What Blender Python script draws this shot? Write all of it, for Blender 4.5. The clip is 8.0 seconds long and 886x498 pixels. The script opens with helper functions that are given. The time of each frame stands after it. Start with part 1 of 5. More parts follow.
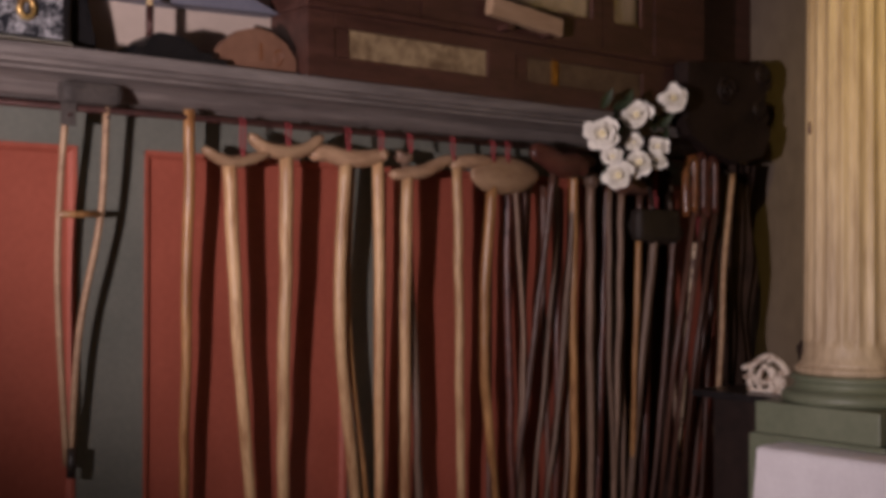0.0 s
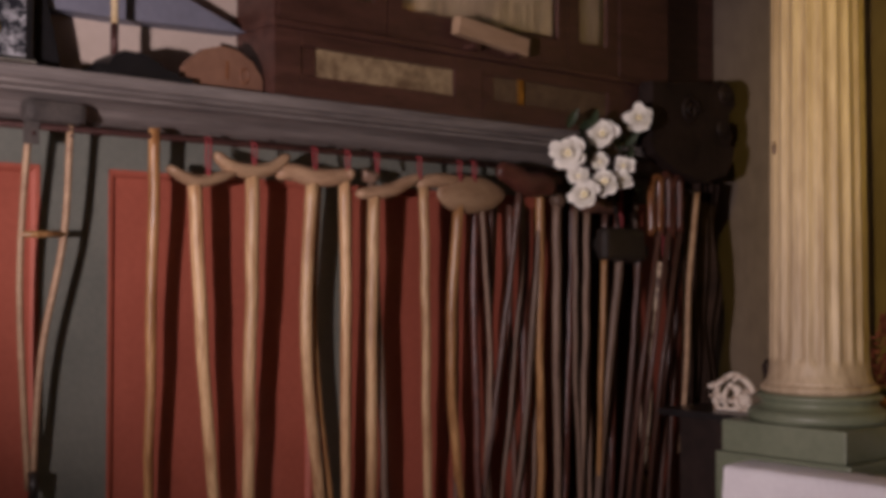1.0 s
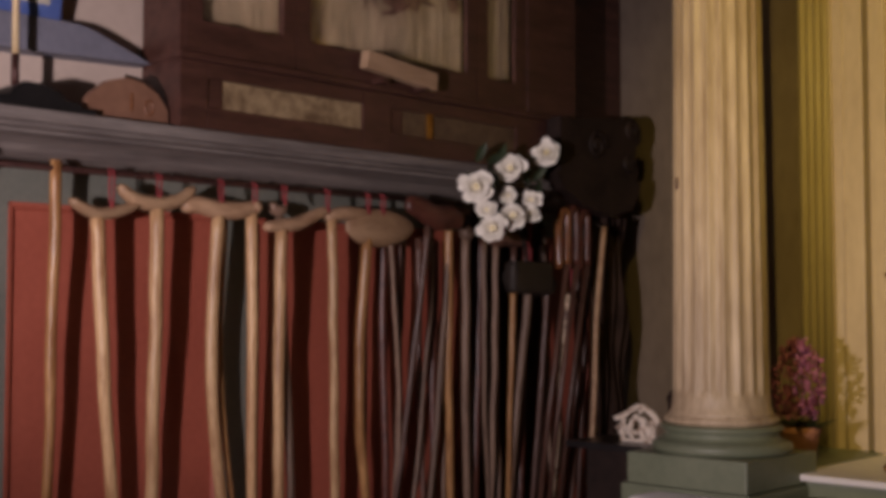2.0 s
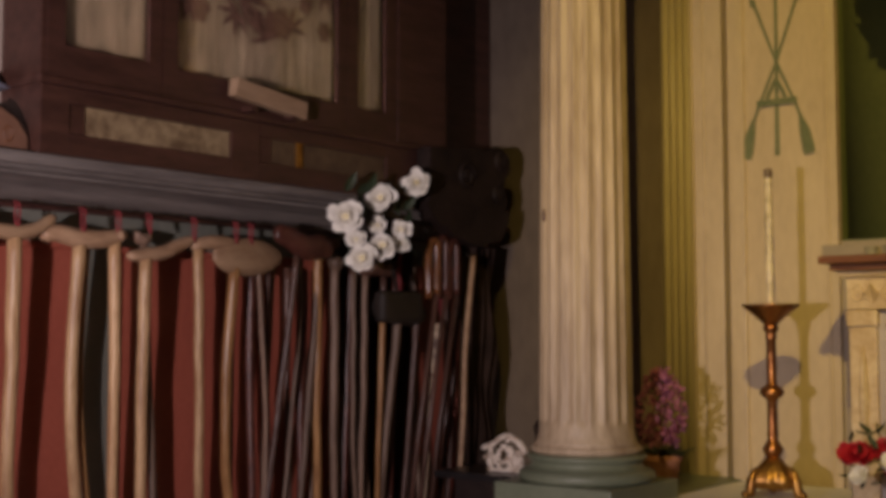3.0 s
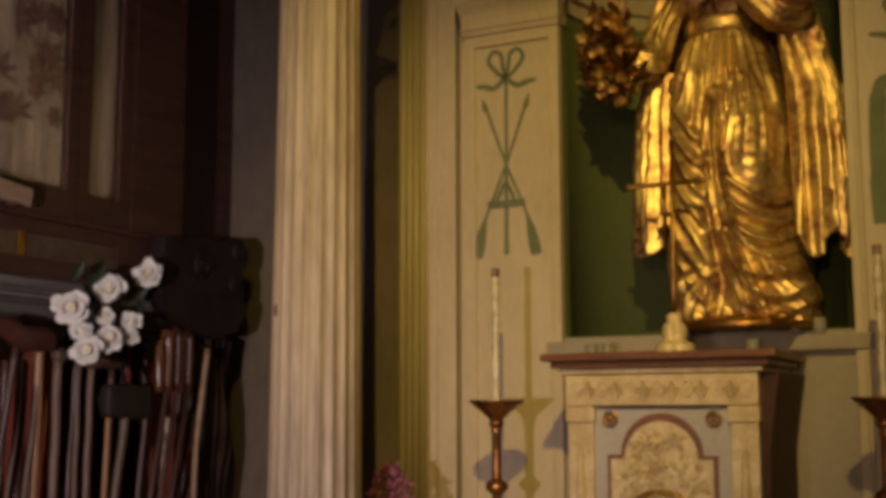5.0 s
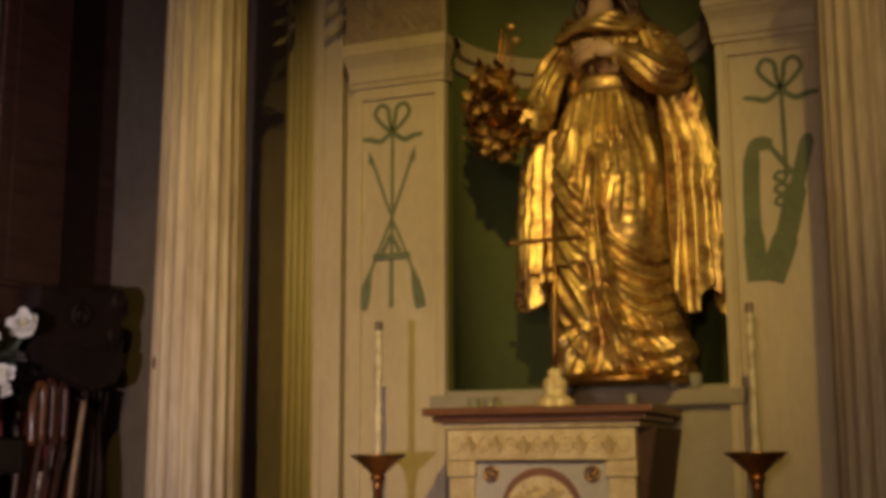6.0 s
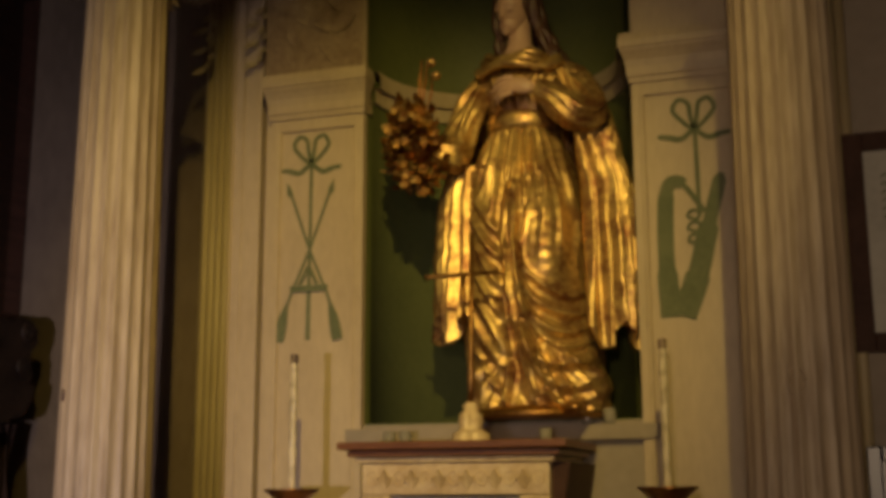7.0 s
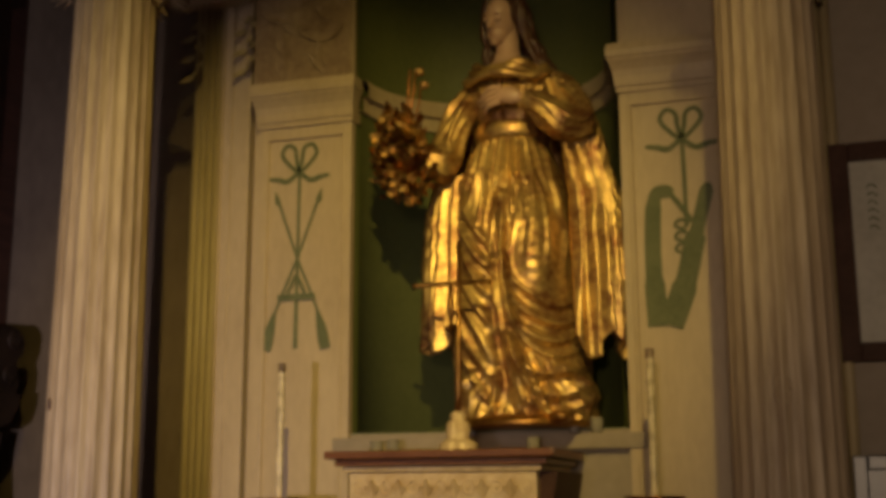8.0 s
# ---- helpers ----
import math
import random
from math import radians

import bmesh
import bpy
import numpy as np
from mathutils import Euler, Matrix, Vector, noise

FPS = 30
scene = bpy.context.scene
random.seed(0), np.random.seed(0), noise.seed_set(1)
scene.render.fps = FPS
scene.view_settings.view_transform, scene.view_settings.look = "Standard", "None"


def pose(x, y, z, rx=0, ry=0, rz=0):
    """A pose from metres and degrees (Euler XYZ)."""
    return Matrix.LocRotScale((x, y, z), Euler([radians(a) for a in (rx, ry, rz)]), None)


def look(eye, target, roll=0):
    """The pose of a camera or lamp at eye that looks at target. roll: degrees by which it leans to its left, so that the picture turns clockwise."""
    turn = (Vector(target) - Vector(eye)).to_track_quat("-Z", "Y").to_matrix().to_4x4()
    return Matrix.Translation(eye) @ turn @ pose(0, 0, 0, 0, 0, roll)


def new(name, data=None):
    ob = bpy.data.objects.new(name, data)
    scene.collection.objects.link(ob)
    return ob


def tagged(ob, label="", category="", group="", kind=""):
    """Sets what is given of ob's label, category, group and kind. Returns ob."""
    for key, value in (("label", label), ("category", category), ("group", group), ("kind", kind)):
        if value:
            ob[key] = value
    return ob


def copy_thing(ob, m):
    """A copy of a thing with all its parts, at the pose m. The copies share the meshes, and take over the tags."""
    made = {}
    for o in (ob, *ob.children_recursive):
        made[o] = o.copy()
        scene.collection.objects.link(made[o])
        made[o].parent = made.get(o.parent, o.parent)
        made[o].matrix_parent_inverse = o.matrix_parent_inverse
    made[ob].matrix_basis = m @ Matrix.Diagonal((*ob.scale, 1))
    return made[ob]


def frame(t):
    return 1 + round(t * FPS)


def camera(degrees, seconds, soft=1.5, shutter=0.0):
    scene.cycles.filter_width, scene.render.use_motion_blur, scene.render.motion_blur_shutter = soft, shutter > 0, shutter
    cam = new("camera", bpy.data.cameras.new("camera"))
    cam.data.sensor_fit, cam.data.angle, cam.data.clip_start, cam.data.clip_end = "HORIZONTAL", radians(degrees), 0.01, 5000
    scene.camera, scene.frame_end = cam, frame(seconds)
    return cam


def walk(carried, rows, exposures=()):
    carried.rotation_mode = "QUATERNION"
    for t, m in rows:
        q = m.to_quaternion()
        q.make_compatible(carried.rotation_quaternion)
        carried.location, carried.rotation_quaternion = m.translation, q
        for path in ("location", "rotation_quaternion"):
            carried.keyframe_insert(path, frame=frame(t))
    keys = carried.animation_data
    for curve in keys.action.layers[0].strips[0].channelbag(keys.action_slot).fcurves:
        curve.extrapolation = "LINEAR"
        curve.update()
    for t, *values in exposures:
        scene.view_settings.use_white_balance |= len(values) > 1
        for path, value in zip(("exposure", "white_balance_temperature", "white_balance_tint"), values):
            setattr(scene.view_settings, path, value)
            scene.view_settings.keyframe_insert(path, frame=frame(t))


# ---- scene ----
cam = camera(39.9, 8.0, soft=4.6)
PATH = [
    (0, (-0.104, 0.059, 1.621), (-1.639, 1.342, 1.641), 0.2),
    (0.5, (-0.122, 0.051, 1.617), (-1.644, 1.349, 1.646), 0.1),
    (1, (-0.129, 0.053, 1.627), (-1.621, 1.384, 1.676), 0.1),
    (2.5, (-0.089, 0.08, 1.639), (-1.416, 1.571, 1.762), 0.0),
    (3, (-0.092, 0.084, 1.657), (-1.333, 1.646, 1.796), 0.0),
    (3.5, (-0.053, 0.106, 1.669), (-1.221, 1.721, 1.83), -0.0),
    (4, (-0.04, 0.112, 1.676), (-1.119, 1.785, 1.869), -0.0),
    (4.5, (-0.033, 0.115, 1.691), (-1.026, 1.837, 1.919), -0.0),
    (5, (-0.007, 0.122, 1.7), (-0.911, 1.885, 1.973), -0.1),
    (6.5, (0.027, 0.124, 1.729), (-0.639, 1.972, 2.105), -0.2),
    (7, (0.031, 0.123, 1.728), (-0.58, 1.985, 2.127), -0.2),
    (7.5, (0.037, 0.122, 1.731), (-0.559, 1.986, 2.142), -0.2),
    (8, (0.034, 0.119, 1.733), (-0.558, 1.985, 2.144), -0.2),
]
EXPOSURES = [(0, 0.17), (1.2, 0.16), (3, 0.06), (4.5, 0.0), (6.5, -0.1), (8, -0.1)]
walk(cam, [(t, look(eye, target, roll)) for t, eye, target, roll in PATH], EXPOSURES)

# ---- plan, in metres ----
WALL_X = -3.43          # face of the side wall with the crutches
ALTAR_Y = 4.5           # face of the altar pilasters
BACK_Y = 4.62           # altar wall beside the pilasters
AXIS_X = -1.2           # middle of the niche
COL_Y, COL_DX = 3.66, 1.11
NICHE_L, NICHE_R, NICHE_Z = -1.74, -0.66, 2.0

# ---- world and lights ----
world = bpy.data.worlds.new("world")
scene.world = world
world.use_nodes = True
world.node_tree.nodes["Background"].inputs[0].default_value = (0.62, 0.56, 0.55, 1)
world.node_tree.nodes["Background"].inputs[1].default_value = 0.02


def lamp(name, kind, m, watts, colour, size, **more):
    data = bpy.data.lights.new(name, kind)
    data.energy, data.color = watts, colour
    if kind == "AREA":
        data.shape, data.size, data.size_y = "RECTANGLE", size[0], size[1]
    else:
        data.shadow_soft_size = size
    if kind == "SPOT":
        data.spot_size, data.spot_blend = radians(more["cone"]), more["blend"]
    ob = new(name, data)
    ob.matrix_world = m
    return ob


# a panel light on a stand: its beam is wide and low, tipped over to one side
TIP = Matrix.Rotation(radians(-32), 4, "Z") @ Matrix.Diagonal((1, 0.55, 1, 1))
lamp("standing_light", "SPOT", look((-1.25, -0.65, 1.62), (-3.20, 2.75, 2.0)) @ TIP, 355, (1.0, 0.81, 0.84), 0.045, cone=88, blend=1.0)
lamp("yellow_spotlight", "SPOT", look((0.5, -1.4, 5.0), (-1.66, 4.6, 2.26)), 1000, (1.0, 0.71, 0.19), 0.05, cone=29, blend=1.0)
# added fill without a known source, brightens the right column
lamp("right_column_fill", "SPOT", look((0.3, -3.8, 2.2), (0.05, 4.3, 2.55)), 350, (1.0, 0.72, 0.47), 0.25, cone=30, blend=1.0)
# added soft warm fill, unseen, lifts the dark parts and the lower altar
lamp("low_altar_fill", "AREA", look((-0.5, -3.9, 1.7), (-1.0, 4.4, 1.4)), 7.0, (1.0, 0.83, 0.72), (1.8, 1.6))


# ---- materials ----
def mat(name, c1, c2, rough=0.55, metal=0.0, scale=6.0, fine=40.0, stretch=(1, 1, 1), bump=0.15, vary=0.0, contrast=(0.35, 0.68), coat=0.0, spec=0.5):
    """Two colours mixed by coarse and fine noise, with a bump of the fine one."""
    m = bpy.data.materials.new(name)
    m.use_nodes = True
    nt = m.node_tree
    n, l = nt.nodes, nt.links
    b = n["Principled BSDF"]
    tc = n.new("ShaderNodeTexCoord")
    mp = n.new("ShaderNodeMapping")
    mp.inputs["Scale"].default_value = stretch
    l.new(tc.outputs["Object"], mp.inputs["Vector"])
    a = n.new("ShaderNodeTexNoise")
    a.inputs["Scale"].default_value, a.inputs["Detail"].default_value = scale, 5
    f = n.new("ShaderNodeTexNoise")
    f.inputs["Scale"].default_value, f.inputs["Detail"].default_value = fine, 4
    for t in (a, f):
        l.new(mp.outputs[0], t.inputs["Vector"])
    mix = n.new("ShaderNodeMath")
    mix.operation = "MULTIPLY_ADD"
    mix.inputs[1].default_value = 0.4
    l.new(f.outputs["Fac"], mix.inputs[0])
    half = n.new("ShaderNodeMath")
    half.operation = "MULTIPLY"
    half.inputs[1].default_value = 0.6
    l.new(a.outputs["Fac"], half.inputs[0])
    l.new(half.outputs[0], mix.inputs[2])
    ramp = n.new("ShaderNodeMapRange")
    ramp.inputs["From Min"].default_value, ramp.inputs["From Max"].default_value = contrast
    l.new(mix.outputs[0], ramp.inputs["Value"])
    col = n.new("ShaderNodeMix")
    col.data_type = "RGBA"
    col.inputs[6].default_value, col.inputs[7].default_value = (*c1, 1), (*c2, 1)
    l.new(ramp.outputs[0], col.inputs[0])
    out = col.outputs[2]
    if vary:
        info = n.new("ShaderNodeObjectInfo")
        hsv = n.new("ShaderNodeHueSaturation")
        r = n.new("ShaderNodeMapRange")
        r.inputs["To Min"].default_value, r.inputs["To Max"].default_value = 1 - vary, 1 + vary
        l.new(info.outputs["Random"], r.inputs["Value"])
        l.new(r.outputs[0], hsv.inputs["Value"])
        l.new(out, hsv.inputs["Color"])
        out = hsv.outputs[0]
    l.new(out, b.inputs["Base Color"])
    b.inputs["Roughness"].default_value, b.inputs["Metallic"].default_value = rough, metal
    b.inputs["Coat Weight"].default_value, b.inputs["Specular IOR Level"].default_value = coat, spec
    if bump:
        bp = n.new("ShaderNodeBump")
        bp.inputs["Strength"].default_value, bp.inputs["Distance"].default_value = bump, 0.01
        l.new(mix.outputs[0], bp.inputs["Height"])
        l.new(bp.outputs[0], b.inputs["Normal"])
    return m


M_RED = mat("oxblood_paint", (0.30, 0.072, 0.045), (0.40, 0.105, 0.066), 0.6, scale=3, fine=50, bump=0.05)
M_GREY = mat("grey_green_paint", (0.13, 0.14, 0.12), (0.19, 0.195, 0.165), 0.55, scale=4, fine=60, bump=0.08)
M_CORNICE = mat("weathered_grey_wood", (0.11, 0.095, 0.09), (0.25, 0.222, 0.205), 0.55, scale=5, fine=26, stretch=(9, 0.45, 9), bump=0.4, contrast=(0.36, 0.62))
M_PLASTER = mat("pinkish_plaster", (0.50, 0.41, 0.35), (0.60, 0.50, 0.43), 0.8, scale=2.5, fine=30, bump=0.1)
M_CREAM = mat("cream_paint", (0.44, 0.345, 0.225), (0.57, 0.46, 0.305), 0.5, scale=4, fine=45, stretch=(1, 1, 0.35), bump=0.12)
M_COLUMN = mat("worn_cream_wood", (0.33, 0.24, 0.15), (0.64, 0.52, 0.36), 0.5, scale=7, fine=38, stretch=(3, 3, 0.25), bump=0.35)
M_OCHRE = mat("ochre_moulding", (0.40, 0.32, 0.17), (0.52, 0.43, 0.25), 0.5, scale=6, fine=40, stretch=(2, 2, 0.3), bump=0.15)
M_TAUPE = mat("taupe_wall", (0.28, 0.235, 0.18), (0.36, 0.30, 0.235), 0.7, scale=2, fine=25, bump=0.1)
# brown that carries the column's shade in the recess as colour
M_RECESS_SHADE = mat("umber_recess_shade", (0.13, 0.095, 0.06), (0.20, 0.15, 0.10), 0.7, scale=3, fine=25, stretch=(1, 1, 0.4), bump=0.1)
# the taupe wall again, darkened to stand in for the dim light in the corner
M_TAUPE_SHADED = mat("shaded_taupe_wall", (0.115, 0.088, 0.066), (0.18, 0.14, 0.105), 0.75, scale=2, fine=25, stretch=(1, 1, 0.5), bump=0.1)
M_GREEN = mat("green_niche_paint", (0.115, 0.135, 0.045), (0.16, 0.18, 0.06), 0.6, scale=3, fine=40, bump=0.06)
M_SAGE = mat("sage_green_paint", (0.15, 0.175, 0.115), (0.21, 0.235, 0.16), 0.45, scale=6, fine=50, bump=0.1)
M_TROPHY = mat("grey_green_stencil", (0.105, 0.125, 0.062), (0.165, 0.18, 0.092), 0.7, scale=10, fine=70, bump=0.0)
M_DARKWOOD = mat("dark_walnut", (0.042, 0.018, 0.014), (0.098, 0.043, 0.032), 0.42, scale=5, fine=28, stretch=(6, 0.8, 6), bump=0.2)
M_BLACKWOOD = mat("black_stained_oak", (0.013, 0.0085, 0.0075), (0.034, 0.021, 0.017), 0.6, scale=7, fine=40, bump=0.3, spec=0.25)
# for the hanging cloth, and for the sheet that imitates shade behind the sticks
M_BLACKCLOTH_AND_SHADE = mat("black_wool_and_shade", (0.022, 0.014, 0.011), (0.05, 0.031, 0.024), 0.95, scale=9, fine=90, bump=0.2, spec=0.1)
M_PALEWOOD = mat("pale_crutch_wood", (0.30, 0.15, 0.065), (0.62, 0.41, 0.215), 0.42, scale=9, fine=45, stretch=(3, 3, 0.3), bump=0.4, vary=0.18, contrast=(0.36, 0.58))
M_HONEY = mat("honey_crutch_wood", (0.17, 0.07, 0.022), (0.48, 0.27, 0.11), 0.35, scale=9, fine=40, stretch=(3, 3, 0.35), bump=0.25, vary=0.2)
M_GREYWOOD = mat("greyed_stick_wood", (0.13, 0.08, 0.055), (0.27, 0.18, 0.125), 0.5, scale=10, fine=50, stretch=(3, 3, 0.4), bump=0.3, vary=0.3)
M_DARKSTICK = mat("dark_stick_wood", (0.06, 0.028, 0.02), (0.14, 0.07, 0.05), 0.4, scale=10, fine=50, stretch=(3, 3, 0.4), bump=0.3, vary=0.3)
M_MAHOGANY = mat("dark_mahogany", (0.05, 0.016, 0.012), (0.13, 0.045, 0.03), 0.35, scale=9, fine=40, stretch=(3, 0.8, 3), bump=0.2)
M_VARNISH = mat("varnished_cane", (0.10, 0.03, 0.012), (0.34, 0.15, 0.055), 0.2, scale=8, fine=40, stretch=(3, 3, 0.5), bump=0.1, coat=0.5)
M_BIRCH = mat("banded_cane_bark", (0.10, 0.05, 0.03), (0.66, 0.52, 0.36), 0.45, scale=5, fine=26, stretch=(1, 1, 3), bump=0.3, contrast=(0.42, 0.5))
M_BRIDLE = mat("dark_leather", (0.012, 0.010, 0.009), (0.035, 0.027, 0.022), 0.45, scale=12, fine=80, bump=0.25)
M_TANWOOD = mat("tan_carved_wood", (0.27, 0.16, 0.09), (0.46, 0.31, 0.185), 0.5, scale=9, fine=45, stretch=(3, 0.6, 3), bump=0.3, vary=0.15)
M_SADDLE = mat("pale_carved_arm_rest", (0.32, 0.19, 0.11), (0.58, 0.385, 0.24), 0.45, scale=7, fine=30, stretch=(3, 0.7, 3), bump=0.12, vary=0.12)
M_GREYPAD = mat("worn_grey_pad", (0.035, 0.03, 0.028), (0.10, 0.085, 0.075), 0.7, scale=14, fine=70, bump=0.3)
M_IRON = mat("rusted_iron", (0.045, 0.02, 0.018), (0.10, 0.042, 0.034), 0.5, 0.4, scale=12, fine=70, bump=0.2)
M_CORD = mat("red_cord", (0.20, 0.025, 0.03), (0.34, 0.045, 0.05), 0.7, scale=40, fine=120, bump=0.3)
M_GOLD = mat("gilding", (0.25, 0.105, 0.05), (0.72, 0.51, 0.19), 0.42, 0.76, scale=9, fine=45, bump=0.15, contrast=(0.37, 0.58))
M_OLDGOLD = mat("worn_gilding", (0.22, 0.10, 0.03), (0.58, 0.33, 0.09), 0.36, 0.9, scale=9, fine=45, bump=0.3)
M_COPPER = mat("bronzed_gilding", (0.20, 0.075, 0.03), (0.50, 0.22, 0.07), 0.33, 0.9, scale=12, fine=60, bump=0.3)
M_SKIN = mat("painted_flesh_wood", (0.48, 0.31, 0.21), (0.57, 0.38, 0.27), 0.4, scale=8, fine=50, bump=0.03)
M_HAIR = mat("painted_brown_hair", (0.045, 0.018, 0.012), (0.09, 0.038, 0.022), 0.4, scale=14, fine=60, stretch=(3, 3, 0.5), bump=0.5)
M_FADED = mat("faded_mottled_paint", (0.17, 0.105, 0.06), (0.40, 0.30, 0.185), 0.6, scale=9, fine=40, bump=0.5, contrast=(0.32, 0.7))
M_LILAC = mat("lilac_grey_paint", (0.40, 0.35, 0.33), (0.50, 0.45, 0.43), 0.45, scale=8, fine=50, bump=0.06)
M_GILTCREAM = mat("gilded_cream", (0.52, 0.37, 0.19), (0.78, 0.64, 0.40), 0.42, 0.12, scale=14, fine=55, bump=0.5)
M_REDWOOD = mat("red_brown_varnish", (0.14, 0.05, 0.02), (0.25, 0.105, 0.048), 0.35, scale=7, fine=40, stretch=(0.7, 5, 5), bump=0.12)
M_CLOTH = mat("white_linen", (0.74, 0.71, 0.74), (0.85, 0.83, 0.85), 0.85, scale=5, fine=90, bump=0.12)
M_CURTAIN = mat("yellowed_linen", (0.15, 0.10, 0.058), (0.33, 0.245, 0.155), 0.8, scale=5, fine=16, stretch=(1, 3.2, 0.7), bump=0.25, contrast=(0.34, 0.66))
M_EMBROIDERY = mat("brown_embroidery", (0.06, 0.022, 0.014), (0.15, 0.07, 0.045), 0.8, scale=30, fine=90, bump=0.4)
M_PAPER = mat("yellowed_inlay", (0.15, 0.095, 0.05), (0.38, 0.285, 0.16), 0.7, scale=9, fine=35, bump=0.06, contrast=(0.38, 0.6))
M_OLDINLAY = mat("browned_inlay", (0.075, 0.045, 0.026), (0.15, 0.10, 0.055), 0.6, scale=14, fine=50, bump=0.1)
M_PLANK = mat("raw_pine", (0.34, 0.22, 0.13), (0.48, 0.33, 0.21), 0.65, scale=6, fine=30, stretch=(4, 0.6, 4), bump=0.15)
M_BOARD = mat("orange_board", (0.19, 0.095, 0.06), (0.28, 0.15, 0.095), 0.6, scale=5, fine=30, bump=0.12)
M_WAX = mat("ivory_wax", (0.44, 0.36, 0.22), (0.74, 0.64, 0.45), 0.4, scale=18, fine=45, bump=0.5, contrast=(0.36, 0.55))
M_PETAL = mat("white_petals", (0.90, 0.87, 0.78), (0.95, 0.93, 0.87), 0.6, scale=20, fine=60, bump=0.2)
M_YOLK = mat("cream_flower_heart", (0.66, 0.58, 0.34), (0.76, 0.70, 0.48), 0.6, scale=30, fine=90, bump=0.3)
M_LEAF = mat("dark_leaf", (0.012, 0.022, 0.010), (0.035, 0.055, 0.022), 0.5, scale=15, fine=50, bump=0.2)
M_PINK = mat("mauve_blossom", (0.17, 0.04, 0.085), (0.32, 0.11, 0.17), 0.7, scale=20, fine=70, bump=0.2, vary=0.2)
M_REDROSE = mat("red_petals", (0.42, 0.008, 0.02), (0.62, 0.03, 0.045), 0.5, scale=20, fine=60, bump=0.2)
M_TERRA = mat("terracotta", (0.30, 0.125, 0.065), (0.42, 0.19, 0.11), 0.7, scale=8, fine=60, bump=0.15)
M_CERAMIC = mat("glazed_white_ceramic", (0.30, 0.19, 0.12), (0.78, 0.70, 0.60), 0.2, scale=25, fine=60, bump=0.1, coat=0.4, contrast=(0.36, 0.5))
M_BLACK = mat("black_lacquer", (0.008, 0.008, 0.009), (0.02, 0.019, 0.02), 0.3, scale=9, fine=60, bump=0.1)
M_ENGRAVING = mat("dark_engraving", (0.012, 0.014, 0.02), (0.42, 0.42, 0.44), 0.4, scale=22, fine=90, bump=0.1, contrast=(0.46, 0.6))
M_BLUEFRAME = mat("blue_frame_paint", (0.06, 0.10, 0.30), (0.10, 0.16, 0.42), 0.4, scale=9, fine=60, bump=0.1)
M_BLUEGREY = mat("blue_grey_paint", (0.15, 0.155, 0.20), (0.21, 0.215, 0.27), 0.6, scale=5, fine=40, bump=0.08)
M_PRINT = mat("pale_print", (0.42, 0.40, 0.33), (0.56, 0.54, 0.46), 0.5, scale=7, fine=40, bump=0.0)
M_FRAMEWOOD = mat("brown_frame_wood", (0.045, 0.020, 0.013), (0.085, 0.04, 0.026), 0.6, scale=8, fine=50, bump=0.15, spec=0.2)
M_FLOOR = mat("stone_floor", (0.16, 0.14, 0.12), (0.24, 0.21, 0.18), 0.5, scale=3, fine=30, bump=0.1)
M_CEIL = mat("ceiling_plaster", (0.42, 0.37, 0.30), (0.50, 0.44, 0.36), 0.8, scale=2, fine=25, bump=0.1)


def glass(name):
    m = bpy.data.materials.new(name)
    m.use_nodes = True
    b = m.node_tree.nodes["Principled BSDF"]
    b.inputs["Transmission Weight"].default_value, b.inputs["Roughness"].default_value = 1.0, 0.03
    b.inputs["Base Color"].default_value, b.inputs["IOR"].default_value = (0.95, 0.97, 0.95, 1), 1.45
    return m


M_GLASS = glass("clear_glass")
M_FROST = mat("milky_votive_glass", (0.50, 0.46, 0.38), (0.66, 0.62, 0.52), 0.15, scale=20, fine=60, bump=0.05, coat=0.5)
M_FROST.node_tree.nodes["Principled BSDF"].inputs["Transmission Weight"].default_value = 0.55


# ---- mesh helpers ----
def thing(name, at, label, category, group="", kind=""):
    ob = new(name)
    ob.location = at
    ob.empty_display_size = 0.05
    ob["at"] = [float(v) for v in at]
    return tagged(ob, label, category, group, kind)


def finish(name, bm, material, smooth=False):
    me = bpy.data.meshes.new(name)
    bmesh.ops.recalc_face_normals(bm, faces=bm.faces)
    for f in bm.faces:
        f.smooth = smooth
    bm.to_mesh(me)
    bm.free()
    for m in material if isinstance(material, (list, tuple)) else [material]:
        me.materials.append(m)
    return new(name, me)


def part(name, bm, material, parent, label="", smooth=False):
    ob = finish(name, bm, material, smooth)
    ob.parent = parent
    if "at" in parent:
        ob.matrix_parent_inverse = Matrix.Translation(-Vector(parent["at"]))
    if label:
        ob["label"] = label
    return ob


def mesh_thing(name, bm, material, label, category, group="", kind="", smooth=False):
    return tagged(finish(name, bm, material, smooth), label, category, group, kind)


def box(bm, x0, x1, y0, y1, z0, z1, bevel=0.0, mi=0):
    made = bmesh.ops.create_cube(bm, size=1.0, matrix=Matrix.Translation(((x0 + x1) / 2, (y0 + y1) / 2, (z0 + z1) / 2)) @ Matrix.Diagonal((abs(x1 - x0), abs(y1 - y0), abs(z1 - z0), 1)))
    verts = made["verts"]
    faces = list({f for v in verts for f in v.link_faces})
    for f in faces:
        f.material_index = mi
    if bevel:
        edges = list({e for v in verts for e in v.link_edges})
        bmesh.ops.bevel(bm, geom=edges, offset=bevel, segments=2, affect="EDGES", profile=0.6)
    return bm


def one_box(*a, **k):
    return box(bmesh.new(), *a, **k)


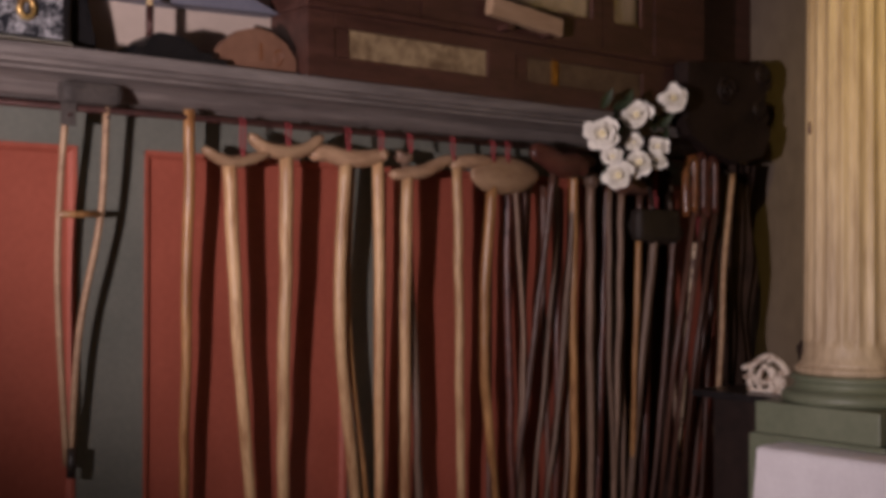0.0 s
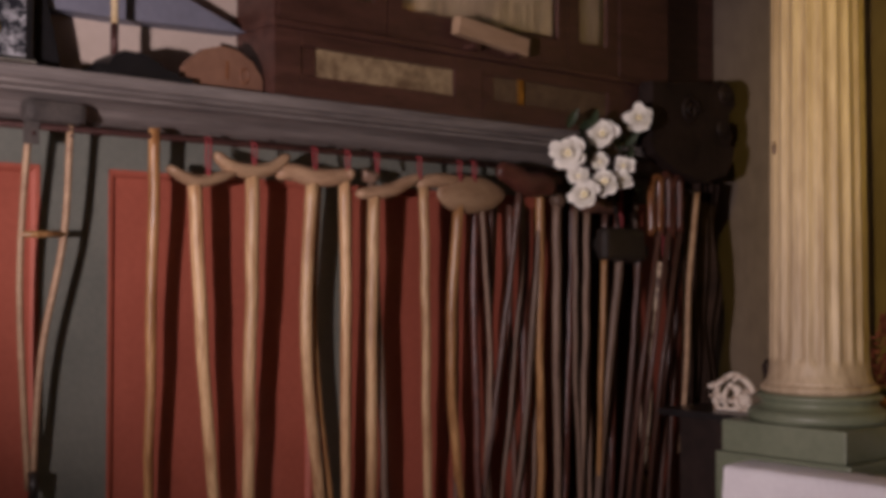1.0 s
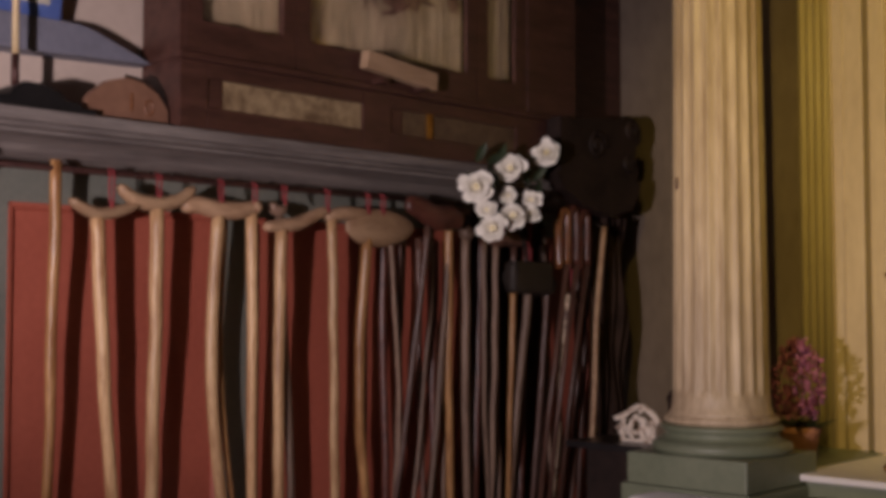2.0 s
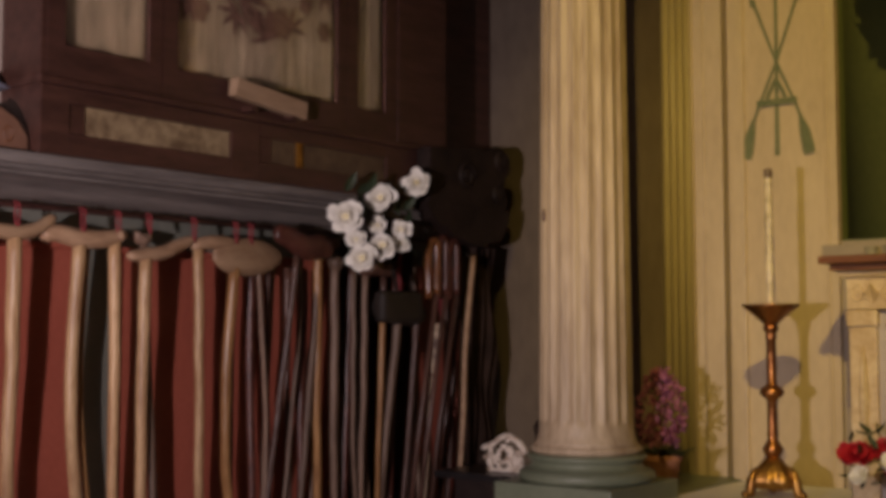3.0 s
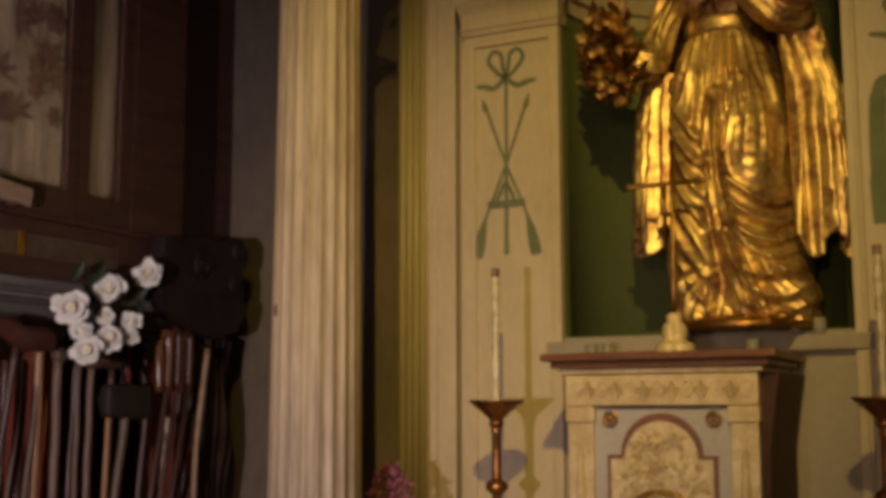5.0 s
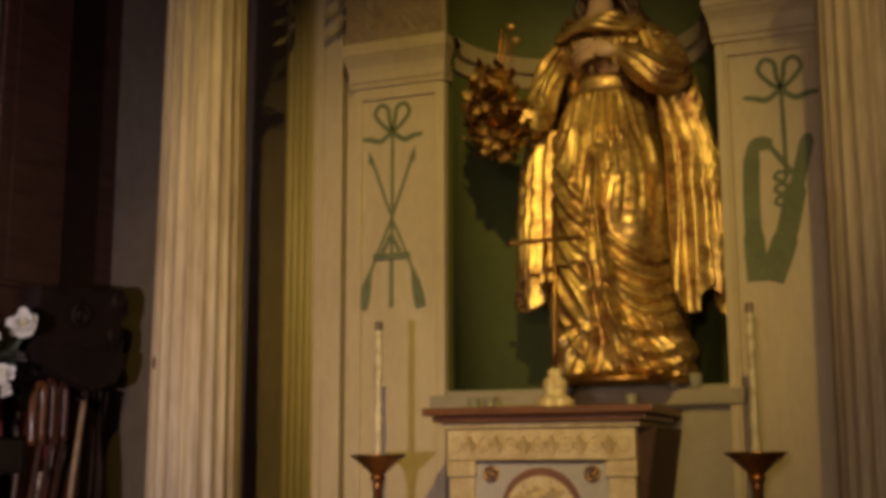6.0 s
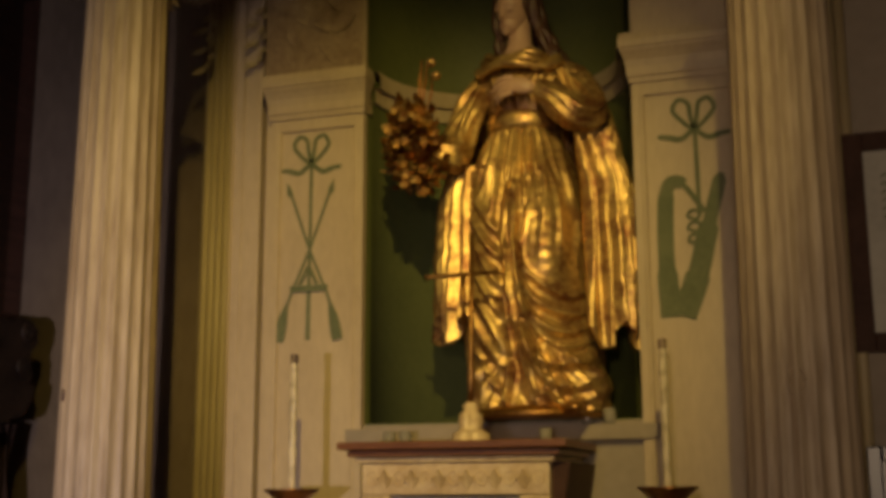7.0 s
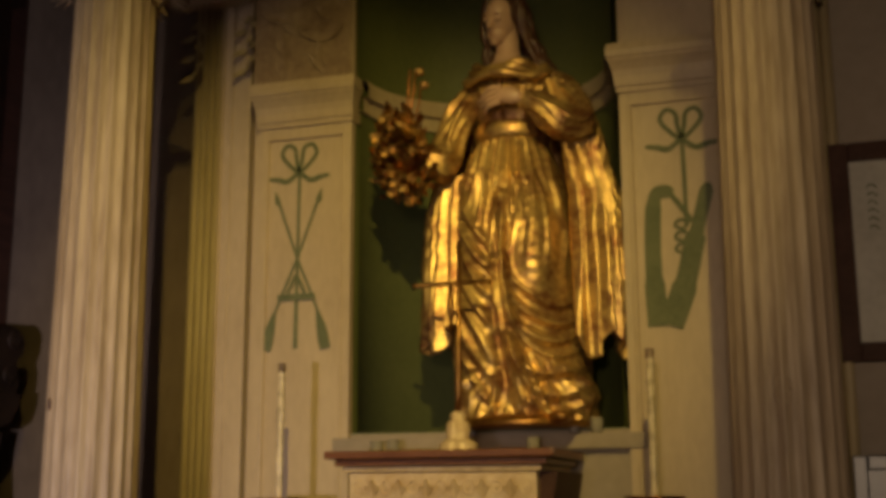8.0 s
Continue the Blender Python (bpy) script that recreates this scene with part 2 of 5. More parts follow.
def prism(bm, outline, place, a, b, mi=0):
    """A closed outline of 2D points swept from a to b; place(u, v, w) gives the point in space."""
    r0 = [bm.verts.new(place(u, v, a)) for u, v in outline]
    r1 = [bm.verts.new(place(u, v, b)) for u, v in outline]
    n = len(outline)
    fs = [bm.faces.new((r0[i], r0[(i + 1) % n], r1[(i + 1) % n], r1[i])) for i in range(n)]
    fs += [bm.faces.new(r0), bm.faces.new(list(reversed(r1)))]
    for f in fs:
        f.material_index = mi
    return bm


def along_y(u, v, w):
    return (u, w, v)


def along_x(u, v, w):
    return (w, u, v)


def along_z(u, v, w):
    return (u, v, w)


def tube(bm, pts, radii, segs=10, mi=0, flat=1.0, flat_dir=None):
    """A round bar through pts; flat < 1 squashes it along flat_dir."""
    pts = [Vector(p) for p in pts]
    radii = radii if isinstance(radii, (list, tuple)) else [radii] * len(pts)
    rings, ref = [], None
    for i, p in enumerate(pts):
        d = (pts[min(i + 1, len(pts) - 1)] - pts[max(i - 1, 0)]).normalized()
        if ref is None:
            ref = Vector((1, 0, 0)) if abs(d.x) < 0.8 else Vector((0, 1, 0))
        u = (ref - d * ref.dot(d)).normalized()
        ref = u
        v = d.cross(u)
        ring = []
        for k in range(segs):
            a = 2 * math.pi * k / segs
            off = (u * math.cos(a) + v * math.sin(a)) * radii[i]
            if flat_dir is not None:
                fd = Vector(flat_dir)
                off -= fd * off.dot(fd) * (1 - flat)
            ring.append(bm.verts.new(p + off))
        rings.append(ring)
    fs = []
    for a, b in zip(rings, rings[1:]):
        fs += [bm.faces.new((a[k], a[(k + 1) % segs], b[(k + 1) % segs], b[k])) for k in range(segs)]
    fs += [bm.faces.new(list(reversed(rings[0]))), bm.faces.new(rings[-1])]
    for f in fs:
        f.material_index = mi
    return bm


def smooth_line(pts, n=12):
    """A soft curve (Catmull-Rom) through a few points."""
    pts = [Vector(p) for p in pts]
    ext = [2 * pts[0] - pts[1]] + pts + [2 * pts[-1] - pts[-2]]
    out = []
    for i in range(1, len(ext) - 2):
        p0, p1, p2, p3 = ext[i - 1 : i + 3]
        for k in range(n):
            t = k / n
            out.append(0.5 * (2 * p1 + (p2 - p0) * t + (2 * p0 - 5 * p1 + 4 * p2 - p3) * t * t + (3 * p1 - p0 - 3 * p2 + p3) * t**3))
    return out + [pts[-1]]


def lathe(bm, profile, cx, cy, segs=32, mi=0, wob=None):
    rings = []
    for r, z in profile:
        ring = []
        for k in range(segs):
            a = 2 * math.pi * k / segs
            rr = r * (wob(a, z) if wob else 1.0)
            ring.append(bm.verts.new((cx + rr * math.cos(a), cy + rr * math.sin(a), z)))
        rings.append(ring)
    fs = []
    for a, b in zip(rings, rings[1:]):
        fs += [bm.faces.new((a[k], a[(k + 1) % segs], b[(k + 1) % segs], b[k])) for k in range(segs)]
    fs += [bm.faces.new(list(reversed(rings[0]))), bm.faces.new(rings[-1])]
    for f in fs:
        f.material_index = mi
    return bm


def blob(bm, at, size, sub=2, rough=0.0, rot=None, mi=0, seed=0.0):
    m = Matrix.Translation(at) @ (rot or Matrix.Identity(4)) @ Matrix.Diagonal((*size, 1))
    made = bmesh.ops.create_icosphere(bm, subdivisions=sub, radius=1.0, matrix=m)
    c = Vector(at)
    for v in made["verts"]:
        if rough:
            v.co += (v.co - c) * rough * noise.noise(v.co * 28 + Vector((seed, 0, 0)))
        for f in v.link_faces:
            f.material_index = mi
    return bm


def leaf(bm, at, along, up, length, width, curl=0.3, mi=0, n=5):
    """A thin curled leaf or petal with a raised middle."""
    along, up = Vector(along).normalized(), Vector(up)
    side = along.cross(up).normalized()
    up = side.cross(along).normalized()
    at = Vector(at)
    rows = []
    for i in range(n + 1):
        t = i / n
        w = width * (math.sin(math.pi * min(1.0, 0.08 + t * 0.92) ** 0.8) * 0.5 + 0.02)
        c = at + along * length * t * (1 - 0.2 * curl * t) + up * length * curl * t * t
        rows.append([bm.verts.new(c - side * w + up * w * 0.35), bm.verts.new(c), bm.verts.new(c + side * w + up * w * 0.35)])
    for a, b in zip(rows, rows[1:]):
        for k in range(2):
            bm.faces.new((a[k], a[k + 1], b[k + 1], b[k])).material_index = mi
    return bm


def ribbon(bm, pts, widths, y, thick=0.002, mi=0):
    """A flat painted stroke in the plane y, through points (x, z)."""
    pts = [Vector((x, z)) for x, z in pts]
    widths = widths if isinstance(widths, (list, tuple)) else [widths] * len(pts)
    left, right = [], []
    for i, p in enumerate(pts):
        d = (pts[min(i + 1, len(pts) - 1)] - pts[max(i - 1, 0)]).normalized()
        nrm = Vector((-d.y, d.x)) * widths[i] / 2
        left.append(p + nrm)
        right.append(p - nrm)
    f = [[bm.verts.new((p.x, y, p.y)) for p in s] for s in (left, right)]
    b = [[bm.verts.new((p.x, y + thick, p.y)) for p in s] for s in (left, right)]
    for i in range(len(pts) - 1):
        for a, c in ((f[0], f[1]), (b[1], b[0]), (f[1], b[1]), (b[0], f[0])):
            bm.faces.new((a[i], a[i + 1], c[i + 1], c[i])).material_index = mi
    return bm


def curve2(pts, n=8):
    return [(p.x, p.y) for p in smooth_line([(x, z, 0) for x, z in pts], n)]


def ring_frame(x0, x1, y0, y1, z0, z1, hole):
    """A frame in the plane of y and z with a rectangular opening through it."""
    bm = bmesh.new()
    ya, yb, za, zb = hole
    outer, inner = [(y0, z0), (y1, z0), (y1, z1), (y0, z1)], [(ya, za), (yb, za), (yb, zb), (ya, zb)]
    v = [[[bm.verts.new((x, *p)) for p in loop] for loop in (outer, inner)] for x in (x0, x1)]
    for i in range(4):
        j = (i + 1) % 4
        bm.faces.new((v[1][0][i], v[1][0][j], v[1][1][j], v[1][1][i]))
        bm.faces.new((v[0][0][j], v[0][0][i], v[0][1][i], v[0][1][j]))
        bm.faces.new((v[0][0][i], v[0][0][j], v[1][0][j], v[1][0][i]))
        bm.faces.new((v[0][1][j], v[0][1][i], v[1][1][i], v[1][1][j]))
    return bm


# ---- setting ----
mesh_thing("floor", one_box(-3.6, 1.3, -4.2, 5.6, -0.1, 0.0), M_FLOOR, "worn grey stone floor of the chapel", "floor", kind="structure")
mesh_thing("ceiling", one_box(-3.6, 1.3, -4.2, 5.6, 5.4, 5.5), M_CEIL, "plain cream plaster ceiling", "ceiling", kind="structure")
bm = one_box(WALL_X - 0.15, WALL_X - 0.012, -4.2, 5.4, 0, 5.4)
mesh_thing("wall_west", bm, [M_PLASTER], "pinkish plaster side wall above a painted wainscot", "wall", kind="structure")
mesh_thing("wall_east", one_box(1.03, 1.18, -4.2, 5.4, 0, 5.4), M_TAUPE, "plain taupe side wall", "wall", kind="structure")
bm = bmesh.new()
box(bm, -3.58, -2.4, -4.2, -4.0, 0, 5.4)
box(bm, 0.6, 1.18, -4.2, -4.0, 0, 5.4)
box(bm, -2.4, 0.6, -4.2, -4.0, 4.1, 5.4)
box(bm, -2.4, 0.6, -4.2, -4.0, 0, 0.6)
mesh_thing("wall_south", bm, M_TAUPE, "plain wall with a wide opening to the nave", "wall", kind="structure")

# altar wall, in pieces round the niche
bm = bmesh.new()
# corner strip: the fall-off of light is put into its darker colour
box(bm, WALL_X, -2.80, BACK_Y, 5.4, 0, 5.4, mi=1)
box(bm, -2.80, -2.51, BACK_Y + 0.14, 5.4, 0, 5.4)
box(bm, -2.51, -2.186, BACK_Y, 5.4, 0, 5.4)
box(bm, -0.214, 1.03, BACK_Y, 5.4, 0, 5.4)
mesh_thing("wall_north", bm, [M_TAUPE, M_TAUPE_SHADED], "taupe painted altar wall beside the niche", "wall", kind="structure")
bm = bmesh.new()
box(bm, -2.184, NICHE_L, ALTAR_Y + 0.03, 5.4, 0, 5.4)
box(bm, NICHE_R, -0.216, ALTAR_Y + 0.03, 5.4, 0, 5.4)
box(bm, NICHE_L, NICHE_R, ALTAR_Y + 0.03, 5.4, 0, NICHE_Z, mi=1)
box(bm, NICHE_L, NICHE_R, ALTAR_Y + 0.03, 5.4, 5.2, 5.4)
mesh_thing("altar_surround", bm, [M_CREAM, M_TAUPE], "cream painted wall that frames the statue niche", "altar wall", kind="structure")
lining = thing("niche_lining", (AXIS_X, 5.0, NICHE_Z), "olive green painted lining of the statue niche", "niche", kind="structure")
NR, ND, NY = (NICHE_R - NICHE_L) / 2 - 0.003, 0.50, ALTAR_Y + 0.034


def niche_arc(inset, n=48):
    return [(AXIS_X - (NR - inset) * math.cos(math.pi * i / n), NY + (ND - inset) * math.sin(math.pi * i / n)) for i in range(n + 1)]


def niche_shell(inset, thick, z0, z1):
    """A strip of the curved niche wall, with thickness."""
    bm = bmesh.new()
    rows = [[bm.verts.new((x, y, z)) for x, y in niche_arc(i)] for i, z in ((inset, z0), (inset, z1), (inset - thick, z1), (inset - thick, z0))]
    for a, b in zip(rows, rows[1:] + rows[:1]):
        for k in range(len(a) - 1):
            bm.faces.new((a[k], a[k + 1], b[k + 1], b[k]))
    return bm


part("curved_back", niche_shell(0.0, -0.02, NICHE_Z, 5.2), M_GREEN, lining, smooth=True)
bm = bmesh.new()
floor_in = [bm.verts.new((x, y, NICHE_Z + 0.004)) for x, y in niche_arc(-0.004)]
floor_lo = [bm.verts.new((x, y, NICHE_Z - 0.01)) for x, y in niche_arc(-0.004)]
bm.faces.new(floor_in)
bm.faces.new(list(reversed(floor_lo)))
for k in range(-1, len(floor_in) - 1):
    bm.faces.new((floor_in[k], floor_in[k + 1], floor_lo[k + 1], floor_lo[k]))
part("niche_floor", bm, M_GREEN, lining)
for z0, z1, d in ((3.252, 3.30, 0.014), (3.30, 3.36, 0.034), (3.36, 3.412, 0.056), (3.412, 3.43, 0.048)):
    part("curved_band", niche_shell(d, d - 0.003, z0, z1), M_CREAM, lining, "cream band that carries the impost round the niche")
# added panel whose dark colour replaces the shade behind the column
mesh_thing("recess_shade_panel", one_box(-2.798, -2.512, BACK_Y + 0.12, BACK_Y + 0.138, 0, 5.3), M_RECESS_SHADE, "added panel, dark brown for the shade in the recess behind the column", "panel", kind="structure")


# ---- wainscot with red panels, rail moulding and shelf ----
wains = thing("wainscot", (WALL_X, 2.0, 0), "grey-green wainscot with oxblood red panels on the side wall", "wainscot", kind="structure")
PANELS = [(0.55, 1.48), (1.69, 2.42), (2.56, 3.62), (3.78, 4.40)]
part("top_rail", one_box(WALL_X - 0.012, WALL_X, -4.0, 4.6, 1.945, 2.075), M_GREY, wains)
part("bottom_rail", one_box(WALL_X - 0.012, WALL_X, -4.0, 4.6, 0.0, 0.42), M_GREY, wains)
edges = [-4.0] + [v for p in PANELS for v in p] + [4.6]
for a, b in zip(edges[::2], edges[1::2]):
    part("stile", one_box(WALL_X - 0.012, WALL_X, a, b, 0.42, 1.945), M_GREY, wains)
for a, b in PANELS:
    p = part("red_panel", one_box(WALL_X - 0.014, WALL_X - 0.009, a, b, 0.42, 1.945), M_RED, wains, "oxblood red painted panel")
    bm = bmesh.new()
    q = [(WALL_X - 0.009, 0.0), (WALL_X + 0.006, 0.0), (WALL_X + 0.004, 0.012), (WALL_X - 0.004, 0.02), (WALL_X - 0.009, 0.022)]
    for s, y in ((1, a), (-1, b)):
        prism(bm, [(u, y + s * v) for u, v in q], along_z, 0.42, 1.945)
    prism(bm, [(u, 1.945 - v) for u, v in q], along_y, a, b)
    part("panel_bead", bm, M_RED, wains)

shelf = thing("cornice_shelf", (WALL_X, 2.4, 2.05), "weathered grey moulded cornice that carries a shelf over the crutches", "shelf", kind="structure")
S = WALL_X
prof = [(S, 2.05), (S + 0.03, 2.05), (S + 0.035, 2.068), (S + 0.055, 2.072), (S + 0.075, 2.084), (S + 0.10, 2.104), (S + 0.135, 2.118), (S + 0.17, 2.124), (S + 0.172, 2.132), (S + 0.205, 2.136), (S + 0.207, 2.146), (S + 0.222, 2.15), (S + 0.232, 2.168), (S + 0.23, 2.182), (S, 2.184)]
part("moulding", prism(bmesh.new(), prof, along_y, -2.0, 4.42), M_CORNICE, shelf)

rail = thing("hanging_rail", (S + 0.12, 2.4, 2.03), "rust-brown iron rail under the cornice", "rail", kind="structure")
part("bar", tube(bmesh.new(), [(S + 0.13, 0.2, 2.034), (S + 0.13, 4.30, 2.039)], 0.0095, 8), M_IRON, rail, smooth=True)
for y in (0.9, 2.02, 3.1, 3.9):
    bm = tube(bmesh.new(), [(S + 0.012, y, 2.06), (S + 0.07, y, 2.055), (S + 0.13, y, 2.036)], 0.006, 6)
    part("bracket", bm, M_IRON, rail)


# ---- altar pilasters with painted trophies ----
def pilaster(x0, x1, label):
    th = thing("altar_pilaster", ((x0 + x1) / 2, ALTAR_Y, 0), label, "pilaster", "altar pilasters", "structure")
    y0 = ALTAR_Y + 0.03
    bm = bmesh.new()
    w = 0.028
    box(bm, x0, x0 + w, ALTAR_Y, y0, 0.9, 3.27, 0.003)
    box(bm, x1 - w, x1, ALTAR_Y, y0, 0.9, 3.27, 0.003)
    box(bm, x0 + w, x1 - w, ALTAR_Y, y0, 3.20, 3.27, 0.003)
    part("border", bm, M_CREAM, th)
    part("panel", one_box(x0 + w, x1 - w, ALTAR_Y + 0.014, y0, 0.9, 3.20), M_CREAM, th)
    bm = bmesh.new()
    bead = [(0.0, 0.0), (0.006, -0.004), (0.014, -0.002), (0.02, 0.012), (0.0, 0.012)]
    prism(bm, [(x0 + w + u, ALTAR_Y + 0.002 + v) for u, v in bead], along_z, 0.9, 3.20)
    prism(bm, [(x1 - w - u, ALTAR_Y + 0.002 + v) for u, v in bead], along_z, 0.9, 3.20)
    part("bead", bm, M_CREAM, th)
    # impost: a stepped moulding that turns round the corners
    prof = [(3.25, 0.0), (3.25, 0.012), (3.268, 0.014), (3.272, 0.022), (3.285, 0.024), (3.305, 0.026), (3.33, 0.034), (3.352, 0.048), (3.364, 0.058), (3.372, 0.060), (3.376, 0.068), (3.402, 0.070), (3.41, 0.064), (3.43, 0.060), (3.43, 0.0)]
    lo, hi = (0.2, 0.5) if x0 < AXIS_X else (0.5, 0.2)
    bm = bmesh.new()
    rows = [[bm.verts.new(p) for p in ((x0 - d * lo, y0, z), (x0 - d * lo, ALTAR_Y - d, z), (x1 + d * hi, ALTAR_Y - d, z), (x1 + d * hi, y0, z))] for z, d in prof]
    for a, b in zip(rows, rows[1:]):
        for k in range(4):
            bm.faces.new((a[k], a[(k + 1) % 4], b[(k + 1) % 4], b[k]))
    bm.faces.new(list(reversed(rows[0])))
    bm.faces.new(rows[-1])
    part("impost", bm, M_CREAM, th, "moulded cream impost block")
    part("upper_block", one_box(x0 + 0.02, x1, ALTAR_Y + 0.006, y0, 3.43, 4.6, 0.004), M_CREAM, th)
    return th


pil_l = pilaster(-2.15, NICHE_L, "cream pilaster with a grey-green painted trophy of crossed arrows and oars")
pil_r = pilaster(NICHE_R, -0.25, "cream pilaster with a grey-green painted bow and anchor-like trophy")
TY = ALTAR_Y + 0.0115


def bow_knot(bm, cx, cz):
    for s in (-1, 1):
        ribbon(bm, curve2([(cx, cz), (cx + s * 0.03, cz + 0.02), (cx + s * 0.075, cz + 0.075), (cx + s * 0.055, cz + 0.115), (cx + s * 0.02, cz + 0.10), (cx + s * 0.012, cz + 0.05), (cx, cz)]), 0.017, TY)
        ribbon(bm, curve2([(cx, cz), (cx + s * 0.05, cz - 0.035), (cx + s * 0.095, cz - 0.025), (cx + s * 0.135, cz - 0.02)]), [0.02] * 8 + [0.022] * 8 + [0.018] * 7 + [0.008] * 2, TY - 0.001)
    return bm


bm = bow_knot(bmesh.new(), -1.972, 3.06)
part("ribbon_bow", bm, M_TROPHY, pil_l, "grey-green painted ribbon bow")
part("staff", ribbon(bmesh.new(), [(-1.970, 3.05), (-1.972, 2.70), (-1.974, 2.34)], [0.014, 0.013, 0.02], TY - 0.0005), M_TROPHY, pil_l)
for s in (-1, 1):
    bm = ribbon(bmesh.new(), [(-1.972 - s * -0.092, 2.955), (-1.972, 2.70), (-1.972 - s * 0.07, 2.54), (-1.972 - s * 0.098, 2.47)], 0.011, TY - 0.0015 * (s + 1.2))
    ribbon(bm, [(-1.972 + s * 0.102, 2.985), (-1.972 + s * 0.09, 2.94), (-1.972 + s * 0.086, 2.925)], [0.002, 0.026, 0.006], TY - 0.004)
    part("arrow", bm, M_TROPHY, pil_l)
    part("oar_blade", ribbon(bmesh.new(), [(-1.972 + s * 0.093, 2.485), (-1.972 + s * 0.108, 2.43), (-1.972 + s * 0.122, 2.365), (-1.972 + s * 0.128, 2.335)], [0.012, 0.038, 0.048, 0.042], TY - 0.0055), M_TROPHY, pil_l)
part("cross_bar", ribbon(bmesh.new(), [(-2.052, 2.545), (-1.89, 2.545)], 0.026, TY - 0.007), M_TROPHY, pil_l)
part("tie", ribbon(bmesh.new(), curve2([(-2.01, 2.56), (-1.99, 2.60), (-1.972, 2.63), (-1.953, 2.60), (-1.935, 2.56)]), 0.014, TY - 0.0085), M_TROPHY, pil_l)

part("ribbon_bow", bow_knot(bmesh.new(), -0.435, 3.055), M_TROPHY, pil_r, "grey-green painted ribbon bow")
part("staff", ribbon(bmesh.new(), [(-0.433, 3.05), (-0.43, 2.87), (-0.43, 2.72)], 0.016, TY - 0.0005), M_TROPHY, pil_r)
bm = ribbon(bmesh.new(), curve2([(-0.545, 2.36), (-0.555, 2.60), (-0.545, 2.82), (-0.51, 2.86), (-0.47, 2.83), (-0.41, 2.74)]), [0.075] * 6 + [0.06] * 10 + [0.05] * 14 + [0.02] * 11, TY - 0.002)
part("horn", bm, M_TROPHY, pil_r, "grey-green painted curved horn")
bm = ribbon(bmesh.new(), curve2([(-0.50, 2.36), (-0.44, 2.52), (-0.40, 2.68), (-0.345, 2.88)]), [0.09] * 8 + [0.075] * 9 + [0.05] * 7 + [0.02], TY - 0.004)
part("quiver", bm, M_TROPHY, pil_r)
for z in (2.62, 2.665, 2.71):
    part("cord_loop", ribbon(bmesh.new(), curve2([(-0.43, z), (-0.47, z + 0.015), (-0.455, z + 0.038), (-0.42, z + 0.03)], 5), 0.012, TY - 0.006), M_TROPHY, pil_r)

# carved relief leaves over the left impost
rel = thing("carved_relief", (-1.94, ALTAR_Y, 3.45), "carved and faded leaf relief above the impost", "relief", kind="structure")
random.seed(5)
bm = bmesh.new()
for k in range(30):
    a = random.uniform(0.2, 2.9)
    p = (random.uniform(-2.05, -1.82), ALTAR_Y - 0.004, random.uniform(3.46, 4.0))
    leaf(bm, p, (math.cos(a), -0.05, math.sin(a)), (0, -1, 0), random.uniform(0.08, 0.13), random.uniform(0.03, 0.05), 0.08)
part("leaves", bm, M_FADED, rel, smooth=True)
part("ground_panel", one_box(-2.18, -1.746, ALTAR_Y - 0.004, ALTAR_Y + 0.02, 3.40, 4.0, 0.003), M_FADED, rel, "mottled brown and cream panel")

# jamb mouldings between pilaster and column, on both sides
for s, nm in ((1, "left"), (-1, "right")):
    def mx(x):
        return x if s == 1 else 2 * AXIS_X - x
    th = thing("jamb_moulding", (mx(-2.3), BACK_Y, 0), "ochre fluted jamb moulding behind the column", "moulding", "jamb mouldings", "structure")
    part("flat_band", one_box(mx(-2.36), mx(-2.218), ALTAR_Y + 0.045, BACK_Y, 0.9, 3.86, 0.006), M_CREAM, th)
    for i, x in enumerate((-2.382, -2.42, -2.458, -2.496)):
        part("reed", tube(bmesh.new(), [(mx(x), BACK_Y - 0.045 + i * 0.011, 0.9), (mx(x), BACK_Y - 0.045 + i * 0.011, 3.86)], 0.02, 10), M_OCHRE, th, smooth=True)
    for k in range(5):
        x = mx(-2.49 + k * 0.06)
        bm = bmesh.new()
        for j in (-1, 0, 1):
            leaf(bm, (x + 0.012 * j, ALTAR_Y + 0.03, 3.87), (0.35 * j, -0.35, -1), (0, -1, 0.1), 0.12 - 0.02 * abs(j), 0.028, 0.4)
        part("capital_leaf", bm, M_CREAM, th)
    for x in (-2.47, -2.225):
        bm = bmesh.new()
        for j in range(9):
            leaf(bm, (mx(x) + 0.014 * math.sin(j * 2.2), ALTAR_Y + 0.035, 3.78 - 0.03 * j), (0.8 * math.sin(j * 2.2), -0.3, -1), (0, -1, 0.1), 0.085, 0.034, 0.5, n=4)
        part("leaf_drop", bm, M_OCHRE, th, "carved drop of leaves under the capital")
    part("capital_block", one_box(mx(-2.53), mx(-2.20), ALTAR_Y + 0.05, BACK_Y, 3.864, 4.2, 0.006), M_CREAM, th)
    part("groove_bead", tube(bmesh.new(), [(mx(-2.35), ALTAR_Y + 0.046, 0.9), (mx(-2.35), ALTAR_Y + 0.046, 3.86)], 0.011, 8), M_CREAM, th, smooth=True)
    part("groove_bead", tube(bmesh.new(), [(mx(-2.30), ALTAR_Y + 0.046, 0.9), (mx(-2.30), ALTAR_Y + 0.046, 3.86)], 0.006, 8), M_CREAM, th, smooth=True)


# ---- columns ----
def fluted(a, z):
    lo, hi = 1.345, 3.60
    k = min(1.0, max(0.0, (z - lo) / 0.03)) * min(1.0, max(0.0, (hi - z) / 0.03))
    c = abs(math.sin(a * 10))
    return 1 - 0.075 * k * (c ** 0.9 if c > 0.28 else 0.0)


